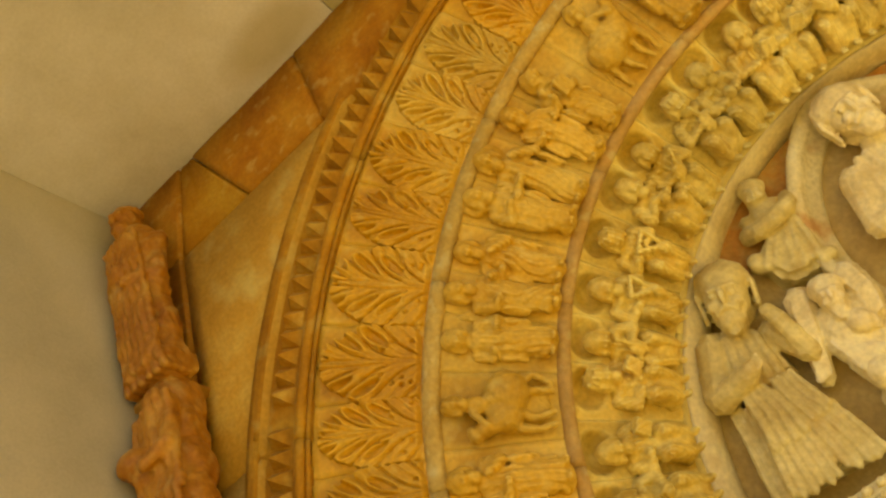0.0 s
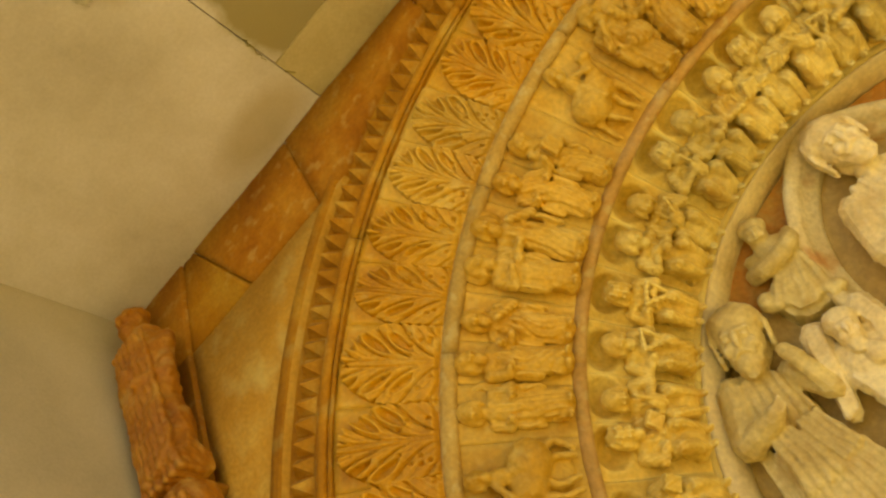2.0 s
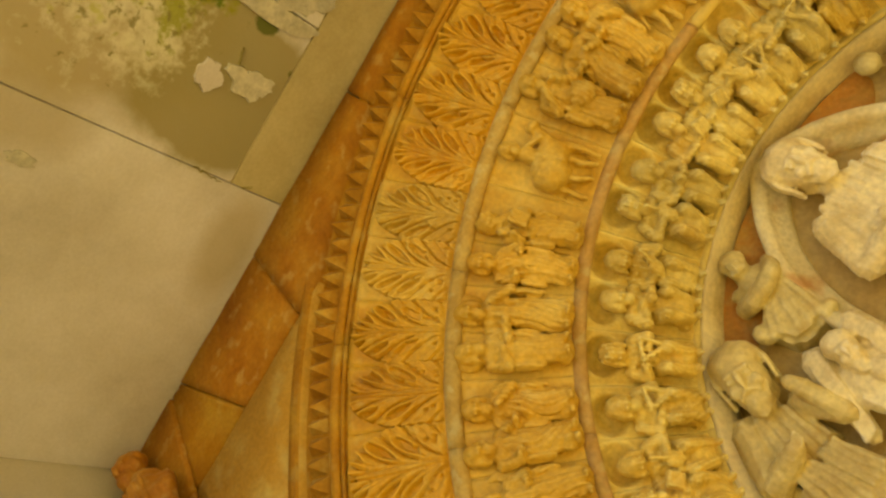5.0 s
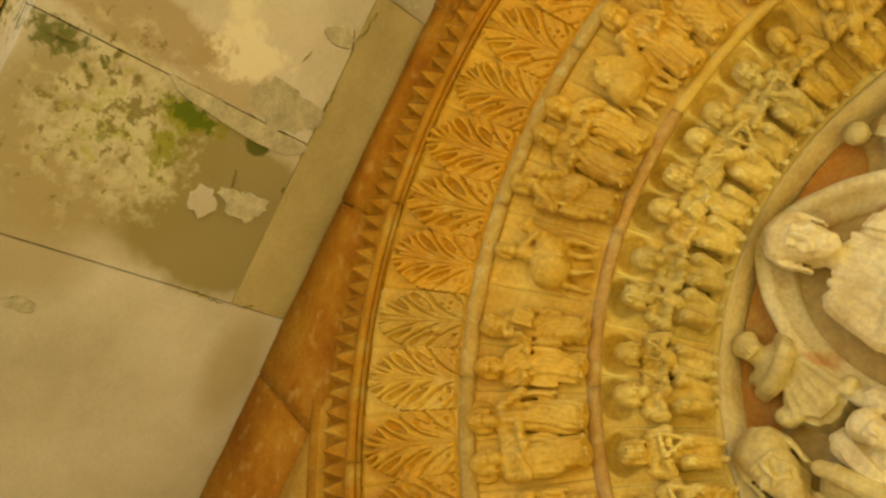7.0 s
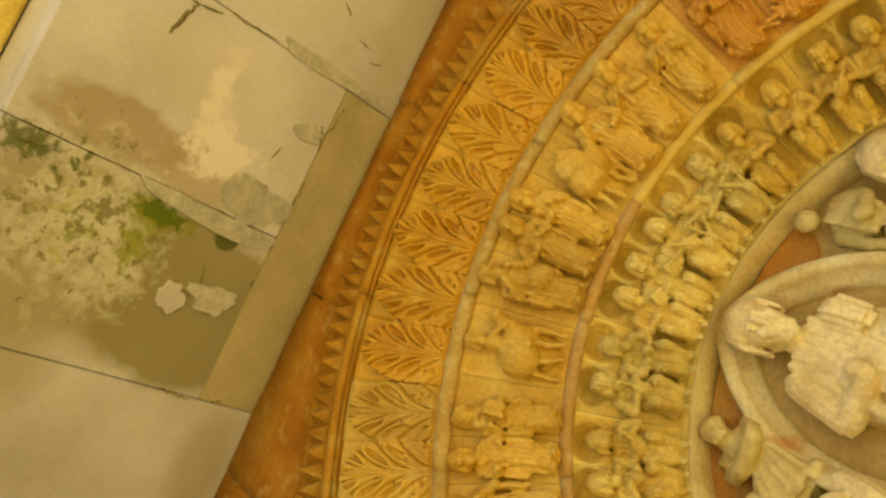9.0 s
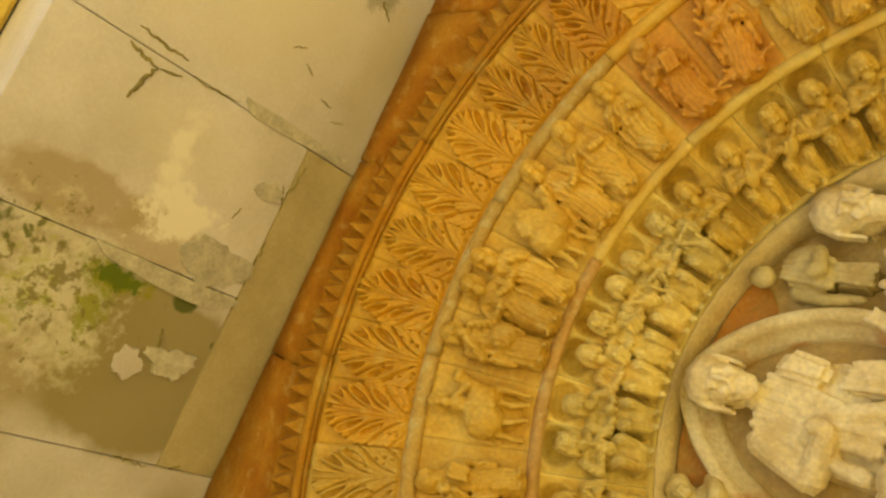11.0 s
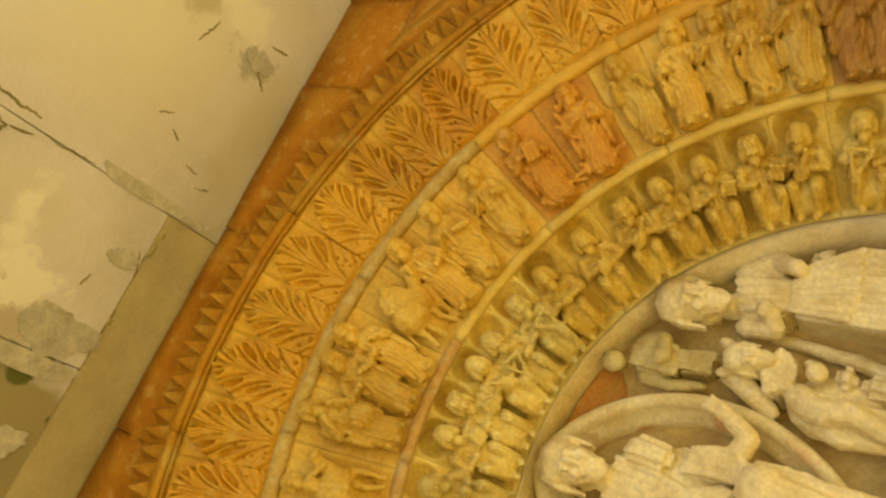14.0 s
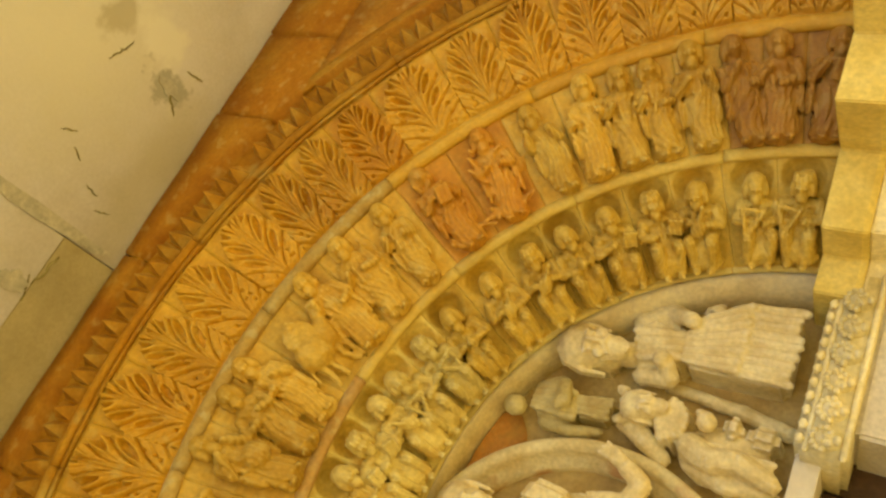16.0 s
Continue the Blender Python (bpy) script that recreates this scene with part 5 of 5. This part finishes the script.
for s in (-1, 1):
    imp = thing("impost", "stepped yellow limestone impost under the archivolts", "impost", "imposts")
    part("shelf", impost(s, [(0.0, 0.105), (0.0, -0.01), (-0.008, -0.03)]), YELLOW, imp, smooth=False)
    part("moulding", impost(s, [(-0.016, -0.03), (-0.022, -0.045), (-0.03, -0.075), (-0.048, -0.115), (-0.07, -0.16)]), CORBEL, imp, smooth=False)
    bm = bmesh.new()
    for x0, x1, y0 in ((1.86, XW, 0.0), (1.53, 1.86, 0.18), (1.22, 1.53, 0.41), (0.60, 1.22, 0.67)):
        box(bm, min(s * x0, s * x1), max(s * x0, s * x1), y0, 1.15, 0.0, ZS - (0.10 if y0 > 0.6 else 0.15), 0.012)
    finished(part("jamb", bm, JAMB, smooth=False), "pale stepped limestone door jamb", "jamb", "jambs")
    # corbel that carries the tympanum
    cor = thing("corbel", "yellow corbel with a frieze of small carved heads", "corbel", "corbels")
    bm = bmesh.new()
    box(bm, min(s * 0.50, s * 1.14), max(s * 0.50, s * 1.14), 0.64, 1.1, ZS - 0.10, ZS + 0.05, 0.02)
    part("block", bm, CORBEL, cor)
    bm = bmesh.new()
    for k in range(13):
        blob(bm, (s * (1.09 - 0.046 * k), 0.638, ZS + 0.036), (0.019, 0.016, 0.015), sub=1)
    limb(bm, (s * 1.13, 0.642, ZS + 0.016), (s * 0.51, 0.642, ZS + 0.016), 0.009, 0.009)
    limb(bm, (s * 1.13, 0.642, ZS - 0.088), (s * 0.51, 0.642, ZS - 0.088), 0.011, 0.011)
    part("beading", bm, CORBEL, cor)
    for k in range(6):
        bm = bmesh.new()
        x = s * (1.02 - 0.094 * k)
        blob(bm, (x, 0.640, ZS - 0.035), (0.031, 0.042, 0.038))
        for q in range(7):                          # rolls of hair round the brow
            a = radians(180 * q / 6)
            blob(bm, (x + 0.034 * math.cos(a), 0.625, ZS - 0.03 + 0.034 * math.sin(a)), (0.012, 0.016, 0.012), sub=1)
        blob(bm, (x, 0.597, ZS - 0.036), (0.006, 0.011, 0.015), sub=1)
        blob(bm, (x, 0.612, ZS - 0.064), (0.018, 0.018, 0.014), sub=1)
        for e in (-1, 1):
            blob(bm, (x + e * 0.014, 0.604, ZS - 0.024), (0.007, 0.006, 0.005), sub=1)
            blob(bm, (x + e * 0.017, 0.608, ZS - 0.045), (0.011, 0.010, 0.011), sub=1)
        part("head", bm, CORBEL, cor)
lin = thing("lintel", "pale stone lintel edge under the tympanum", "lintel", kind="structure")
bm = bmesh.new()
box(bm, -1.1, 1.1, 0.74, 1.1, ZS - 0.03, ZS + 0.045, 0.004)
part("slab", bm, CREAM, lin, smooth=False)

door = thing("door_1", "dark brown wooden plank door under the lintel", "door", kind="structure")
for k in range(8):
    bm = bmesh.new()
    box(bm, -0.66 + 0.165 * k + 0.003, -0.66 + 0.165 * (k + 1) - 0.003, 0.98, 1.04, 0.0, ZS - 0.03, 0.006)
    part("plank", bm, WOOD, door, smooth=False)

# ---- standing statues in the corner by the side wall ----
def corner_saint():
    """A weathered standing figure: small head, broad mantle like a shield, straight robe and a notched hem."""
    rg, bm = random.Random(50), bmesh.new()
    tmp_y = 0.13

    def lp(x, z, y, rx, rz, ry, turn=0):
        blob(bm, (x, y + tmp_y, z), (rx, ry, rz), (0, turn, 0))

    lp(-2.262, 2.205, -0.125, 0.062, 0.078, 0.062)
    lp(-2.262, 2.235, -0.105, 0.068, 0.06, 0.06)
    lp(-2.262, 2.19, -0.19, 0.012, 0.03, 0.014)
    for s in (-1, 1):
        lp(-2.262 + s * 0.028, 2.21, -0.178, 0.014, 0.01, 0.012)
    lp(-2.262, 2.135, -0.155, 0.04, 0.05, 0.04)
    lp(-2.258, 2.08, -0.11, 0.10, 0.07, 0.07)
    lp(-2.25, 1.93, -0.13, 0.118, 0.19, 0.085)
    lp(-2.25, 1.80, -0.14, 0.11, 0.14, 0.09)
    lp(-2.262, 1.62, -0.125, 0.105, 0.22, 0.09)
    lp(-2.268, 1.45, -0.13, 0.11, 0.14, 0.095)
    for k in range(7):
        x = -2.345 + 0.027 * k
        limb(bm, (x + 0.012, 0.055 + tmp_y - 0.25 - 0.02 * math.sin(k * 0.5), 2.03), (x, -0.215 + tmp_y - 0.012 * math.sin(0.5 * k), 1.40 + rg.uniform(-0.02, 0.02)), 0.010, 0.016)
    limb(bm, (-2.35, -0.12 + tmp_y, 2.04), (-2.36, -0.16 + tmp_y, 1.82), 0.04, 0.035)
    limb(bm, (-2.36, -0.16 + tmp_y, 1.82), (-2.27, -0.23 + tmp_y, 1.86), 0.034, 0.028)
    limb(bm, (-2.16, -0.10 + tmp_y, 2.02), (-2.155, -0.15 + tmp_y, 1.80), 0.04, 0.033)
    limb(bm, (-2.155, -0.15 + tmp_y, 1.80), (-2.235, -0.23 + tmp_y, 1.78), 0.032, 0.027)
    for k in range(6):
        box(bm, -2.365 + 0.036 * k, -2.342 + 0.036 * k, -0.225 + tmp_y, -0.10 + tmp_y, 1.345, 1.40, 0.004)
    box(bm, -2.365, -2.16, -0.205 + tmp_y, -0.06 + tmp_y, 1.36, 1.44, 0.01)
    return bm


def lower_saint():
    rg, bm = random.Random(51), bmesh.new()
    blob(bm, (-2.325, -0.13, 1.05), (0.058, 0.06, 0.062))
    blob(bm, (-2.315, -0.10, 1.02), (0.06, 0.06, 0.08))
    for z, w, y in ((1.26, 0.10, 0.02), (1.15, 0.10, 0.0), (1.02, 0.105, -0.01), (0.88, 0.105, -0.03), (0.72, 0.105, -0.04), (0.55, 0.105, -0.05), (0.38, 0.105, -0.05)):
        blob(bm, (-2.275, y, z), (w, 0.11, 0.13))
    for k in range(6):
        x = -2.34 + 0.03 * k
        limb(bm, (x, -0.09 - 0.02 * math.sin(k * 0.6), 1.24 + rg.uniform(-0.03, 0.03)), (x + rg.uniform(-0.02, 0.02), -0.13, 0.9), 0.012, 0.018)
        limb(bm, (x, -0.14, 0.9), (x, -0.16, 0.25), 0.014, 0.018)
    limb(bm, (-2.21, -0.07, 1.22), (-2.19, -0.12, 1.05), 0.035, 0.03)
    limb(bm, (-2.19, -0.12, 1.05), (-2.26, -0.17, 1.0), 0.03, 0.025)
    return bm


for mesh_made, seed in ((corner_saint(), 60), (lower_saint(), 61)):
    ob = new("saint_statue", carve(mesh_made, 1.0, RUST2, seed, voxel=0.006, fold=0.0, wear=0.009, deep=1.0))
    ob.matrix_basis = Matrix.Translation((0.012, -0.13, ZS))
    tagged(ob, "rust-brown weathered standing robed statue in the wall corner", "statue", "statues in the corner")
bm = bmesh.new()
box(bm, -2.375, -2.19, -0.18, 0.02, ZS + 1.31, ZS + 1.35, 0.012)
finished(part("bracket", bm, RUST2), "worn rust-brown stone bracket between two statues", "bracket", "brackets")
bm = bmesh.new()
box(bm, -2.375, -2.18, -0.30, 0.02, ZS + 0.10, ZS + 0.22, 0.02)
finished(part("bracket", bm, RUST2), "worn rust-brown stone bracket between two statues", "bracket", "brackets")
